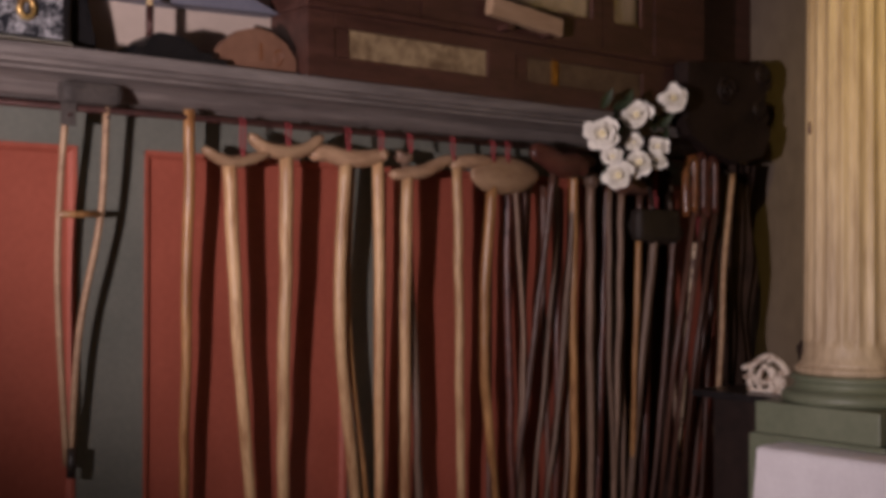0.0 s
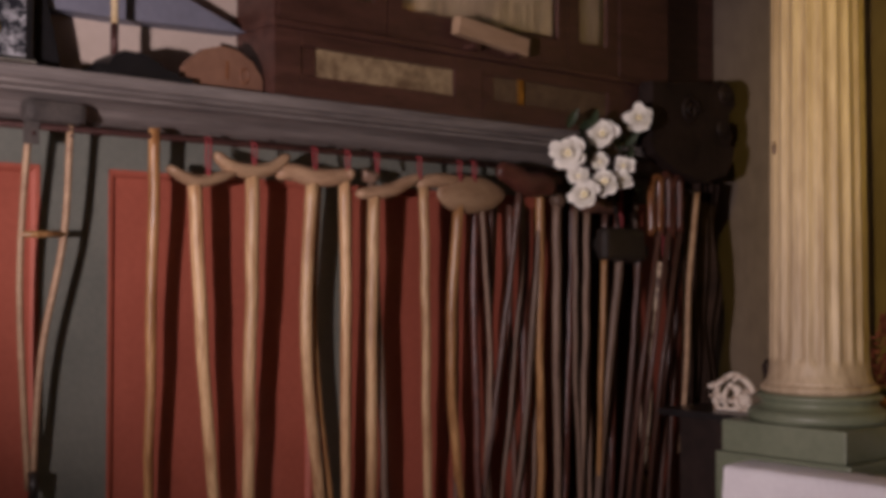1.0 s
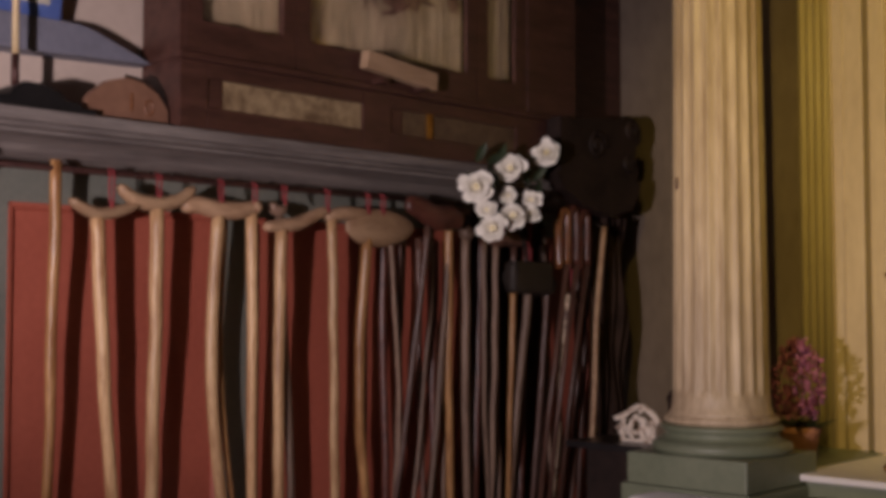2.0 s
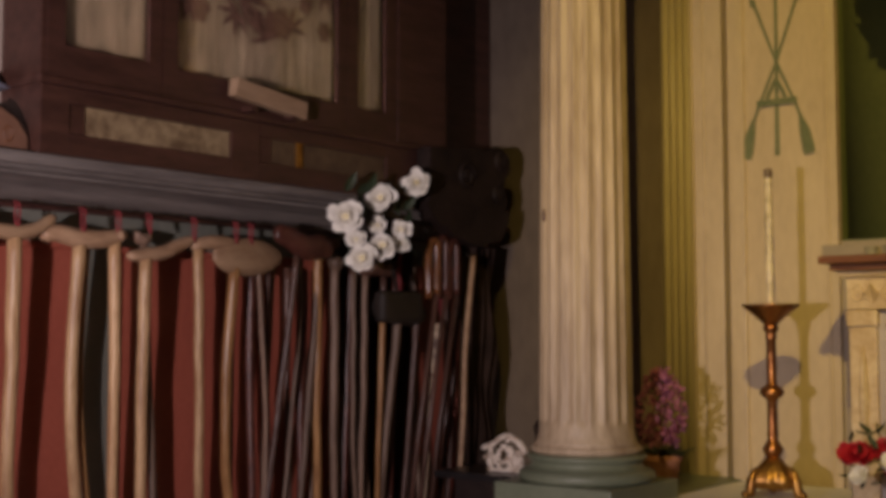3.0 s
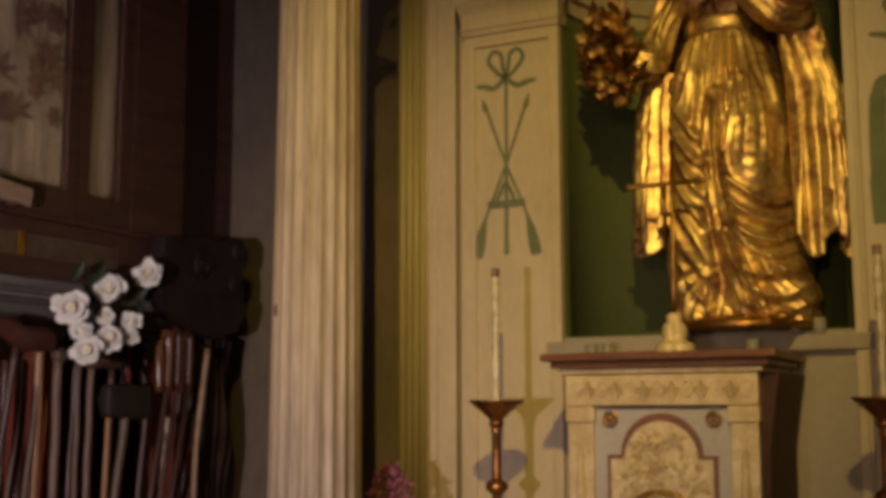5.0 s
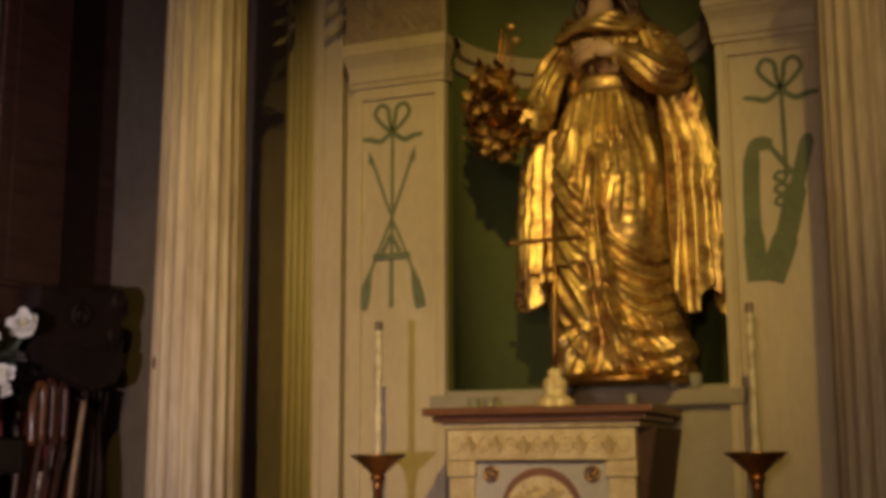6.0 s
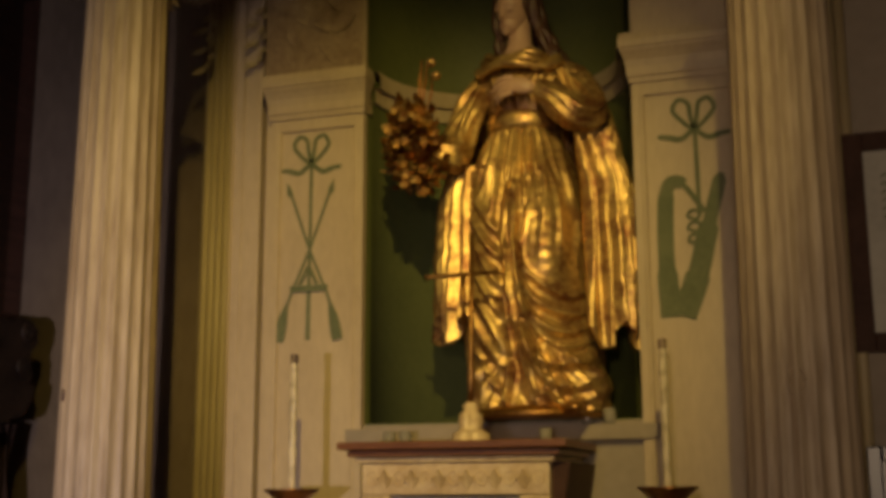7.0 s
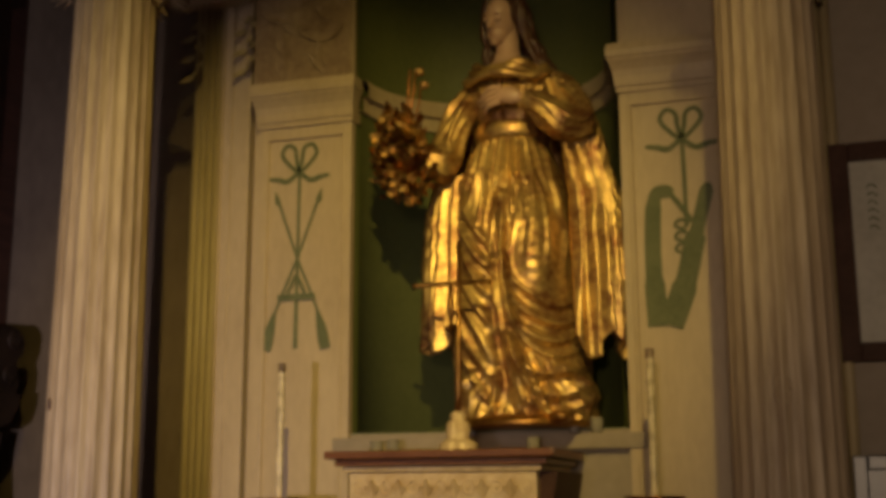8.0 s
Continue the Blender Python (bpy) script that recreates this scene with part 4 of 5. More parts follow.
# rolled cloth round the open neck, in three slack strands
for k in range(3):
    pts = [(SX - 0.005 + (0.125 + 0.022 * k) * math.cos(t), SY - 0.04 + (0.105 + 0.016 * k) * math.sin(t), 3.41 - 0.024 * k + 0.012 * math.sin(4 * t + k) - 0.028 * max(0.0, -math.sin(t))) for t in [i * math.pi / 24 for i in range(49)]]
    tube(bm, pts, [0.016 + 0.005 * math.sin(i * 0.8 + 2 * k) for i in range(49)], 8)
# base under the hem and the tip of a foot
lathe(bm, [(0.25, 2.006), (0.262, 2.012), (0.255, 2.03), (0.22, 2.05)], SX + 0.03, SY, 24, mi=5)
blob(bm, (SX + 0.20, SY - 0.19, 2.035), (0.05, 0.075, 0.024), 2, rot=pose(0, 0, 0, 0, 0, 25), mi=3)
# bouquet of gilt leaves and flowers on the arm
random.seed(21)
blob(bm, (SX - 0.335, SY - 0.212, 3.045), (0.042, 0.034, 0.036), 2, 0.3, mi=1)
BX, BY, BZ = -1.462, 4.325, 3.045
for k in range(420):
    d = Vector((random.gauss(0, 1), random.gauss(0, 1), random.gauss(0, 1))).normalized()
    r = random.random() ** 0.4
    p = Vector((BX + d.x * (0.115 - 0.04 * d.z) * r - 0.02 * d.z, BY + d.y * 0.08 * r, BZ + d.z * 0.185 * r))
    out = (d + Vector((random.uniform(-0.5, 0.5), random.uniform(-0.9, 0.1), random.uniform(-0.3, 0.7)))).normalized()
    p += Vector((0.02, 0, 0.03)) * noise.noise(p * 20)
    if k % 8 == 0:
        blob(bm, p, (0.018, 0.015, 0.016), 1, mi=0)
        for j in range(5):
            t = j * 1.257 + k
            leaf(bm, p + Vector((0, -0.012, 0)), (math.cos(t), -0.35, math.sin(t)), (0, -1, 0), 0.03, 0.022, 0.3, mi=0, n=3)
    else:
        leaf(bm, p, out, (0.2, -1, 0.3), random.uniform(0.035, 0.06), random.uniform(0.02, 0.034), random.uniform(0.2, 0.9), mi=(3, 4, 3, 0)[k % 4], n=3)
for x, z in ((-1.405, 3.355), (-1.385, 3.30), (-1.425, 3.37)):
    tube(bm, smooth_line([(BX + 0.02, BY, 3.12), (x - 0.012, BY, z - 0.08), (x, BY - 0.01, z)], 4), 0.004, 6, mi=4)
    if z != 3.37:
        blob(bm, (x + 0.012, BY - 0.01, z), (0.02, 0.016, 0.017), 2, 0.3, mi=0)
# neck and chest, head bent down to one side, resting palm
lathe(bm, [(0.10, 3.375), (0.085, 3.405), (0.058, 3.435), (0.048, 3.47), (0.046, 3.53), (0.05, 3.56)], SX - 0.008, SY - 0.04, 24, mi=1)
HC = Vector((SX - 0.022, SY - 0.07, 3.597))
tilt = pose(0, 0, 0, 20, 10, -20)


def on_head(x, y, z):
    return HC + (tilt.to_3x3() @ Vector((x, y, z)))


blob(bm, HC, (0.062, 0.076, 0.094), 3, rot=tilt, mi=1)
blob(bm, on_head(0, -0.034, -0.052), (0.046, 0.043, 0.044), 3, rot=tilt, mi=1)
blob(bm, on_head(0, -0.060, -0.079), (0.018, 0.016, 0.016), 2, rot=tilt, mi=1)
tube(bm, [on_head(0, -0.070, 0.022), on_head(0, -0.082, -0.004), on_head(0, -0.087, -0.022), on_head(0, -0.074, -0.028)], [0.006, 0.008, 0.009, 0.006], 8, mi=1)
for s in (-1, 1):
    blob(bm, on_head(s * 0.029, -0.060, 0.008), (0.017, 0.013, 0.011), 2, rot=tilt, mi=1)
    tube(bm, [on_head(s * 0.013, -0.072, 0.003), on_head(s * 0.028, -0.073, -0.002), on_head(s * 0.044, -0.060, 0.004)], 0.0016, 5, mi=2)
    tube(bm, [on_head(s * 0.012, -0.073, 0.025), on_head(s * 0.030, -0.069, 0.031), on_head(s * 0.048, -0.054, 0.024)], 0.003, 5, mi=1)
tube(bm, [on_head(-0.017, -0.069, -0.052), on_head(0, -0.077, -0.051), on_head(0.017, -0.070, -0.052)], [0.0015, 0.004, 0.0015], 6, mi=6)
blob(bm, (SX + 0.04, SY - 0.218, 3.235), (0.058, 0.020, 0.034), 2, rot=pose(0, 0, 0, 0, 16, 0), mi=1)
for i in range(4):
    tube(bm, smooth_line([(SX + 0.01, SY - 0.226, 3.268 - i * 0.019), (SX - 0.035, SY - 0.224, 3.264 - i * 0.022), (SX - 0.085 + 0.012 * abs(i - 1), SY - 0.196, 3.245 - i * 0.022)], 4), [0.011] * 5 + [0.0095, 0.009, 0.008, 0.007], 7, mi=1)
# crown of hair and long waved strands
blob(bm, HC + Vector((0.016, 0.034, 0.036)), (0.084, 0.088, 0.092), 3, 0.12, mi=2)
for k in range(44):
    a = radians(-38 + 236 * k / 43)
    x, y = math.cos(a), math.sin(a)
    w = 0.014 * math.sin(k * 2.3)
    rear = 0.03 * max(0.0, x)
    pts = [HC + Vector((0.008 + 0.03 * x, 0.005 + 0.045 * y, 0.118)), HC + Vector((0.012 + 0.079 * x, 0.01 + 0.08 * y, 0.05)), HC + Vector((0.016 + (0.084 + w) * x, 0.03 + 0.085 * y, -0.05)), HC + Vector((0.022 + (0.088 - w + rear) * x, 0.05 + 0.095 * y, -0.125)), HC + Vector((0.03 + (0.11 + w + rear) * x, 0.065 + 0.11 * y, -0.19)), HC + Vector((0.035 + (0.12 - w + 2 * rear) * x, 0.07 + 0.12 * y, -0.25 + 0.03 * math.sin(k * 1.7)))]
    line = smooth_line(pts, 5)
    tube(bm, line, [0.015 + 0.003 * math.sin(i * 0.9 + k) for i in range(len(line) - 5)] + [0.013, 0.011, 0.009, 0.007, 0.005], 7, mi=2)
mesh_thing("statue", bm, [M_GOLD, M_SKIN, M_HAIR, M_OLDGOLD, M_COPPER, M_OLDGOLD, M_TERRA], "gilded carved saint in draped robe holding a bouquet", "statue", smooth=True)

# ---- crucifix on the pedestal, small votive glasses ----
cru = thing("altar_cross", (-1.225, 4.2, 1.913), "slender bronze altar cross on a worn gilt foot", "cross")
foot = [(0.066, 1.913), (0.068, 1.92), (0.058, 1.928), (0.062, 1.94), (0.046, 1.95), (0.034, 1.962), (0.04, 1.985), (0.036, 2.01), (0.02, 2.025), (0.026, 2.04), (0.012, 2.052)]
part("foot", lathe(bmesh.new(), foot, -1.21, 4.2, 20, wob=lambda a, z: 1 + 0.16 * math.cos(3 * a) + 0.06 * math.sin(7 * a)), M_GILTCREAM, cru, "worn gilt three-sided foot", smooth=True)
bm = tube(bmesh.new(), [(-1.21, 4.2, 2.04), (-1.208, 4.2, 2.10), (-1.206, 4.2, 2.12), (-1.204, 4.2, 2.3), (-1.20, 4.2, 2.655)], [0.012, 0.009, 0.014, 0.009, 0.008], 8)
part("shaft", bm, M_OLDGOLD, cru, smooth=True)
part("arm", tube(bmesh.new(), [(-1.372, 4.2, 2.50), (-1.36, 4.2, 2.502), (-1.225, 4.2, 2.505), (-1.10, 4.2, 2.505), (-1.085, 4.2, 2.505)], [0.012, 0.009, 0.009, 0.009, 0.012], 8), M_OLDGOLD, cru, smooth=True)
part("corpus", tube(bmesh.new(), [(-1.227, 4.19, 2.50), (-1.228, 4.185, 2.42), (-1.229, 4.19, 2.33)], [0.008, 0.013, 0.006], 8), M_OLDGOLD, cru, "small plain metal figure", smooth=True)
for x, y in ((-1.60, 4.44), (-1.52, 4.40), (-0.99, 4.40), (-0.86, 4.47), (-0.78, 4.47)):
    z = 1.913 if y < 4.45 else 1.986
    bm = lathe(bmesh.new(), [(0.02, z), (0.022, z + 0.004), (0.024, z + 0.055), (0.021, z + 0.055), (0.019, z + 0.008)], x, y if z < 1.95 else ALTAR_Y + 0.01, 16)
    mesh_thing("votive_glass", bm, M_FROST, "small clear votive glass on the ledge", "glass", "votive glasses", smooth=True)


# ---- candlesticks ----
def candlestick(x, y, z):
    th = thing("candlestick", (x, y, z), "tall gilt bronze candlestick with a dripping ivory candle", "candlestick", "altar candlesticks")
    prof = [(0.020, 0.13), (0.03, 0.15), (0.036, 0.165), (0.024, 0.185), (0.017, 0.20), (0.02, 0.215), (0.0175, 0.23), (0.017, 0.325), (0.02, 0.335), (0.036, 0.345), (0.042, 0.358), (0.036, 0.372), (0.02, 0.382), (0.017, 0.39), (0.0165, 0.54), (0.021, 0.548), (0.017, 0.556), (0.024, 0.572), (0.028, 0.58), (0.022, 0.59)]
    part("stem", lathe(bmesh.new(), [(r, z + h) for r, h in prof], x, y, 24), M_COPPER, th, "bronzed turned stem with a knop", smooth=True)
    pan = [(0.022, 0.588), (0.03, 0.598), (0.055, 0.62), (0.085, 0.645), (0.098, 0.655), (0.098, 0.66), (0.08, 0.653), (0.03, 0.648), (0.012, 0.648)]
    part("drip_pan", lathe(bmesh.new(), [(r, z + h) for r, h in pan], x, y, 32), M_COPPER, th, "flared drip pan", smooth=True)
    base = [(0.05, 0.03), (0.075, 0.045), (0.07, 0.07), (0.058, 0.095), (0.04, 0.115), (0.024, 0.135)]
    part("base", lathe(bmesh.new(), [(r, z + h) for r, h in base], x, y, 36, wob=lambda a, h: 1 + 0.16 * math.cos(3 * a + 0.5) + 0.05 * math.cos(9 * a)), M_OLDGOLD, th, "gilt three-sided scrolled base", smooth=True)
    for k in range(3):
        a = 2 * math.pi * k / 3 + 2.0
        o = Vector((math.cos(a), math.sin(a), 0))
        c = Vector((x, y, z))
        bm = tube(bmesh.new(), smooth_line([c + o * 0.035 + Vector((0, 0, 0.10)), c + o * 0.075 + Vector((0, 0, 0.085)), c + o * 0.085 + Vector((0, 0, 0.05)), c + o * 0.095 + Vector((0, 0, 0.018)), c + o * 0.12 + Vector((0, 0, 0.012))], 5), [0.014] * 8 + [0.018] * 8 + [0.014] * 4 + [0.009], 8)
        part("claw_foot", bm, M_OLDGOLD, th, smooth=True)
    bm = lathe(bmesh.new(), [*[(0.0128, z + 0.648 + 0.477 * i / 30) for i in range(31)]], x, y, 14, wob=lambda a, h: 1 + 0.45 * noise.noise(Vector((math.cos(a) * 2, math.sin(a) * 2, h * 30))))
    c = part("candle", bm, M_WAX, th, "ivory candle with dried drips", smooth=True)
    part("wick_collar", lathe(bmesh.new(), [(0.014, z + 1.10), (0.0145, z + 1.13), (0.008, z + 1.133)], x, y, 12), M_GREYWOOD, c)
    return th


cs = candlestick(-1.835, 4.1, 1.099)
copy_thing(cs, Matrix.Translation((-0.525, 4.1, 1.099)) @ pose(0, 0, 0, 0, 0, 55))


# ---- flowers ----
def petal(bm, at, along, up, length, width, curl, mi=0):
    """A broad round petal with a cupped, slightly ruffled rim."""
    along, up = Vector(along).normalized(), Vector(up)
    side = along.cross(up).normalized()
    up = side.cross(along).normalized()
    at = Vector(at)
    rows = []
    for i in range(5):
        t = i / 4
        w = width * 0.5 * (0.25 + 0.75 * math.sin(math.pi * (0.1 + 0.62 * t)))
        if i == 4:
            w *= 0.62
        c = at + along * length * t + up * length * curl * t * t
        rows.append([bm.verts.new(c + side * w * k + up * (w * 0.25 * k * k + 0.06 * length * noise.noise((c + side * k) * 60))) for k in (-1, -0.5, 0, 0.5, 1)])
    for a, b in zip(rows, rows[1:]):
        for k in range(4):
            bm.faces.new((a[k], a[k + 1], b[k + 1], b[k])).material_index = mi


def rose(bm, c, r, face, mi=0, heart=1, seed=0):
    """A full blossom: rings of cupped petals round a heart, turned to face."""
    random.seed(seed)
    face = Vector(face).normalized()
    u = face.orthogonal().normalized()
    v = face.cross(u)
    for ring, (n, rr, open_, ln) in enumerate(((9, 0.22, 1.0, 0.95), (8, 0.18, 0.75, 0.85), (7, 0.12, 0.5, 0.7))):
        for k in range(n):
            a = 2 * math.pi * (k + 0.5 * ring) / n + random.uniform(-0.25, 0.25)
            o = u * math.cos(a) + v * math.sin(a)
            petal(bm, Vector(c) + o * r * rr + face * r * 0.1 * ring, o * open_ + face * (1.1 - open_), face, r * ln * random.uniform(0.72, 1.18), r * random.uniform(0.72, 0.95), 0.12 + 0.3 * random.random(), mi=mi)
    blob(bm, Vector(c) + face * r * 0.25, (r * 0.27, r * 0.27, r * 0.24), 2, 0.5, mi=heart)
    return bm


bunch = thing("white_flower_spray", (-3.12, 3.4, 2.0), "spray of white artificial blossoms with dark leaves on the shelf edge", "flowers")
FX = -3.125
for i, (y, z, r) in enumerate(((3.355, 2.085, 0.058), (3.53, 2.165, 0.054), (3.73, 2.24, 0.050), (3.41, 2.005, 0.036), (3.43, 1.935, 0.053), (3.53, 1.985, 0.050), (3.53, 2.065, 0.031), (3.65, 2.055, 0.038), (3.63, 2.0, 0.038))):
    part("blossom", rose(bmesh.new(), (FX + 0.012 * (i % 3), y - 0.02, z), r * 0.95, (0.55, -0.82, 0.05 + 0.12 * (i % 3 - 1)), seed=i), [M_PETAL, M_YOLK], bunch, smooth=True)
    part("stem", tube(bmesh.new(), smooth_line([(FX - 0.02, y - 0.01, z), (FX - 0.06, 3.52, (z + 2.0) / 2), (FX - 0.18, 3.55, 1.96), (S + 0.13, 3.56, 2.036)], 4), 0.003, 5), M_LEAF, bunch)
random.seed(3)
for k in range(16):
    p = (FX - 0.03 + random.uniform(-0.02, 0.02), random.uniform(3.36, 3.72), random.uniform(1.96, 2.22))
    part("leaf", leaf(bmesh.new(), p, (random.uniform(-0.1, 0.4), random.uniform(-1, 1), random.uniform(-0.4, 1)), (0.9, -0.4, 0), 0.085, 0.035, 0.2), M_LEAF, bunch)

pot = thing("potted_plant", (-2.24, 4.05, 1.10), "terracotta pot of mauve pink blossoms on the ledge", "plant")
part("pot", lathe(bmesh.new(), [(0.055, 1.10), (0.07, 1.20), (0.078, 1.205), (0.078, 1.225), (0.07, 1.225), (0.066, 1.205)], -2.24, 4.05, 28), M_TERRA, pot, "terracotta pot", smooth=True)
random.seed(8)
bm = bmesh.new()
for k in range(60):
    a, r = random.uniform(0, 6.28), random.uniform(0.01, 0.07)
    leaf(bm, (-2.24 + r * math.cos(a), 4.05 + r * math.sin(a), 1.215), (math.cos(a), math.sin(a), random.uniform(0.3, 1.2)), (0, 0, 1), 0.07, 0.02, -0.3, n=3)
part("foliage", bm, M_LEAF, pot, "dark leaves")
bm = bmesh.new()
for k in range(420):
    h = random.random()
    w = 0.10 * math.sin(math.pi * min(0.96, 0.18 + 0.80 * h)) ** 0.7
    a, r = random.uniform(0, 6.28), random.random() ** 0.5
    p = Vector((-2.235 + w * r * math.cos(a), 4.05 + w * r * math.sin(a), 1.26 + 0.27 * h))
    d = Vector((random.gauss(0, 1), random.gauss(0, 1), random.gauss(0.3, 1)))
    for j in range(2):
        leaf(bm, p, d + Vector((random.gauss(0, 0.7), random.gauss(0, 0.7), random.gauss(0, 0.7))), (0, -1, 0.2), 0.022, 0.012, 0.4, n=2)
part("blossoms", bm, M_PINK, pot, "mass of small mauve blossoms")

posy = thing("altar_bouquet", (-1.22, 3.86, 1.10), "red and white artificial roses in a gilt vase", "flowers")
part("vase", lathe(bmesh.new(), [(0.05, 1.098), (0.055, 1.11), (0.03, 1.13), (0.05, 1.17), (0.06, 1.21), (0.04, 1.25), (0.055, 1.27)], -1.22, 3.88, 24), M_OLDGOLD, posy, "gilt vase", smooth=True)
random.seed(14)
for k in range(17):
    x = -1.22 + random.uniform(-0.27, 0.27)
    z = 1.27 + random.uniform(-0.07, 0.06) * (1.2 - abs(x + 1.22) * 2)
    y = 3.84 + random.uniform(-0.05, 0.05)
    part("rose", rose(bmesh.new(), (x, y, z), random.uniform(0.026, 0.036), (random.uniform(-0.4, 0.4), -1, 0.5), seed=40 + k, heart=0), M_REDROSE if k % 4 < 3 else M_PETAL, posy, "red rose" if k % 4 < 3 else "white rose", smooth=True)
bm = bmesh.new()
for k in range(90):
    p = (-1.22 + random.uniform(-0.27, 0.27), 3.86 + random.uniform(-0.05, 0.06), 1.25 + random.uniform(-0.07, 0.1))
    leaf(bm, p, (random.uniform(-1, 1), random.uniform(-0.8, 0.2), random.uniform(-0.2, 1)), (0, -0.6, 1), 0.06, 0.02, 0.2, n=3)
part("foliage", bm, M_LEAF, posy)

# ---- ceramic ornament on the little dark shelf ----
th = thing("side_shelf", (-2.75, 3.75, 1.14), "small black wooden shelf beside the plinth", "shelf")
part("board", one_box(-2.93, -2.57, 3.60, 3.88, 1.135, 1.16, 0.004), M_BLACK, th)
part("support", one_box(-2.88, -2.60, 3.66, 3.86, 0.0, 1.134, 0.004), M_BLACKWOOD, th)
orn = thing("ceramic_ornament", (-2.74, 3.72, 1.161), "small white and pink glazed ceramic house ornament", "ornament")
part("stand", one_box(-2.815, -2.655, 3.68, 3.77, 1.161, 1.176, 0.004), M_CERAMIC, orn)
for x in (-2.81, -2.77, -2.72, -2.67):
    part("post", tube(bmesh.new(), smooth_line([(x, 3.70, 1.17), (x - 0.006, 3.695, 1.22), (x + 0.004, 3.70, 1.265)], 4), 0.011, 8), M_CERAMIC, orn, smooth=True)
bm = tube(bmesh.new(), smooth_line([(-2.845, 3.70, 1.262), (-2.80, 3.70, 1.285), (-2.74, 3.70, 1.325), (-2.69, 3.70, 1.30), (-2.655, 3.70, 1.25)], 5), 0.014, 8)
part("roof", bm, M_CERAMIC, orn, smooth=True)
bm = blob(bmesh.new(), (-2.725, 3.715, 1.215), (0.028, 0.02, 0.035), 2, 0.3)
blob(bm, (-2.73, 3.70, 1.262), (0.018, 0.016, 0.018), 2)
blob(bm, (-2.69, 3.70, 1.205), (0.02, 0.018, 0.03), 2, 0.3)
random.seed(17)
for k in range(26):
    u = random.random()
    blob(bm, (-2.83 + 0.17 * u, 3.69 + random.uniform(-0.02, 0.03), 1.178 + random.random() ** 1.6 * (0.09 + 0.04 * math.sin(math.pi * u))), [random.uniform(0.009, 0.018) for _ in range(3)], 1, 0.4, seed=k)
part("centre", bm, M_CERAMIC, orn, smooth=True)
orn.location += Vector((0.055, 0.02, 0.0))
orn.scale = (1.0, 1.0, 0.78)
bm = lathe(bmesh.new(), [(0.03, 1.161), (0.036, 1.19), (0.024, 1.25), (0.03, 1.29), (0.036, 1.32), (0.02, 1.345)], -2.598, 3.825, 18)
mesh_thing("dark_figurine", bm, M_BLACKWOOD, "dark turned wooden ornament on the small shelf", "ornament", smooth=True)

# ---- cabinet on the shelf ----
CX = S + 0.215
cab = thing("relic_cabinet", (S + 0.1, 3.0, 2.185), "dark walnut glazed cabinet with curtained doors on the shelf", "cabinet")
Y0, Y1 = 2.12, 4.03
part("back", one_box(S + 0.004, S + 0.03, Y0, Y1, 2.186, 3.75), M_DARKWOOD, cab)
part("side", one_box(S + 0.03, CX - 0.004, Y0, Y0 + 0.025, 2.186, 3.75, 0.003), M_DARKWOOD, cab)
part("side", one_box(S + 0.03, CX - 0.004, Y1 - 0.025, Y1, 2.186, 3.75, 0.003), M_DARKWOOD, cab)
part("divider_shelf", one_box(S + 0.03, CX + 0.016, Y0 - 0.012, Y1 + 0.012, 2.395, 2.415, 0.004), M_DARKWOOD, cab)
part("top", one_box(S + 0.004, CX + 0.03, Y0 - 0.03, Y1 + 0.03, 3.75, 3.80, 0.006), M_DARKWOOD, cab)
bm = bmesh.new()
for a, b in ((2.12, 2.22), (2.86, 2.99), (3.66, 4.03)):
    box(bm, CX - 0.02, CX, a, b, 2.187, 2.394, 0.003)
for a, b in ((2.22, 2.86), (2.99, 3.66)):
    box(bm, CX - 0.02, CX, a, b, 2.187, 2.255, 0.003)
    box(bm, CX - 0.02, CX, a, b, 2.345, 2.394, 0.003)
part("base_frame", bm, M_DARKWOOD, cab)
for a, b in ((2.222, 2.858), (2.992, 3.658)):
    p = part("drawer_front", one_box(CX - 0.018, CX - 0.01, a, b, 2.256, 2.344), M_PAPER if a < 2.5 else M_OLDINLAY, cab, "yellowed inlaid drawer front")
    part("inlay_frame", one_box(CX - 0.012, CX - 0.006, a, a + 0.055, 2.257, 2.343), M_DARKWOOD, p)
part("brass_strip", one_box(CX - 0.009, CX - 0.002, 3.17, 3.20, 2.25, 2.35, 0.002), M_OLDGOLD, cab, "narrow brass strip")
random.seed(4)
DOORS = ((2.14, 2.56, 0.06, 0.05), (2.565, 3.43, 0.06, 0.05), (3.435, 3.72, 0.06, 0.065))
for a, b, sl, sr in DOORS:
    d = part("door", ring_frame(CX - 0.02, CX, a, b, 2.417, 3.74, (a + sl, b - sr, 2.52, 3.62)), M_DARKWOOD, cab)
    g = part("pane", one_box(CX - 0.012, CX - 0.008, a + sl, b - sr, 2.521, 3.619), M_GLASS, d, "clear glass pane")
    g.visible_shadow = False
    bm = bmesh.new()
    n = int((b - a - sl - sr) / 0.008)
    ph = random.uniform(0, 6)
    cols = []
    for i in range(n + 1):
        y = a + sl - 0.01 + (b - a - sl - sr + 0.02) * i / n
        x = CX - 0.045 + 0.006 * noise.noise(Vector((i * 0.11, ph, 0))) + 0.0025 * noise.noise(Vector((i * 0.45, ph, 3)))
        cols.append([bm.verts.new((x, y, z)) for z in (2.535 + 0.006 * math.sin(i * 0.4), 2.9, 3.3, 3.61)])
    for p, q in zip(cols, cols[1:]):
        for k in range(3):
            bm.faces.new((p[k], p[k + 1], q[k + 1], q[k]))
    part("curtain", bm, M_CURTAIN, d, "yellowed gathered linen curtain", smooth=True)
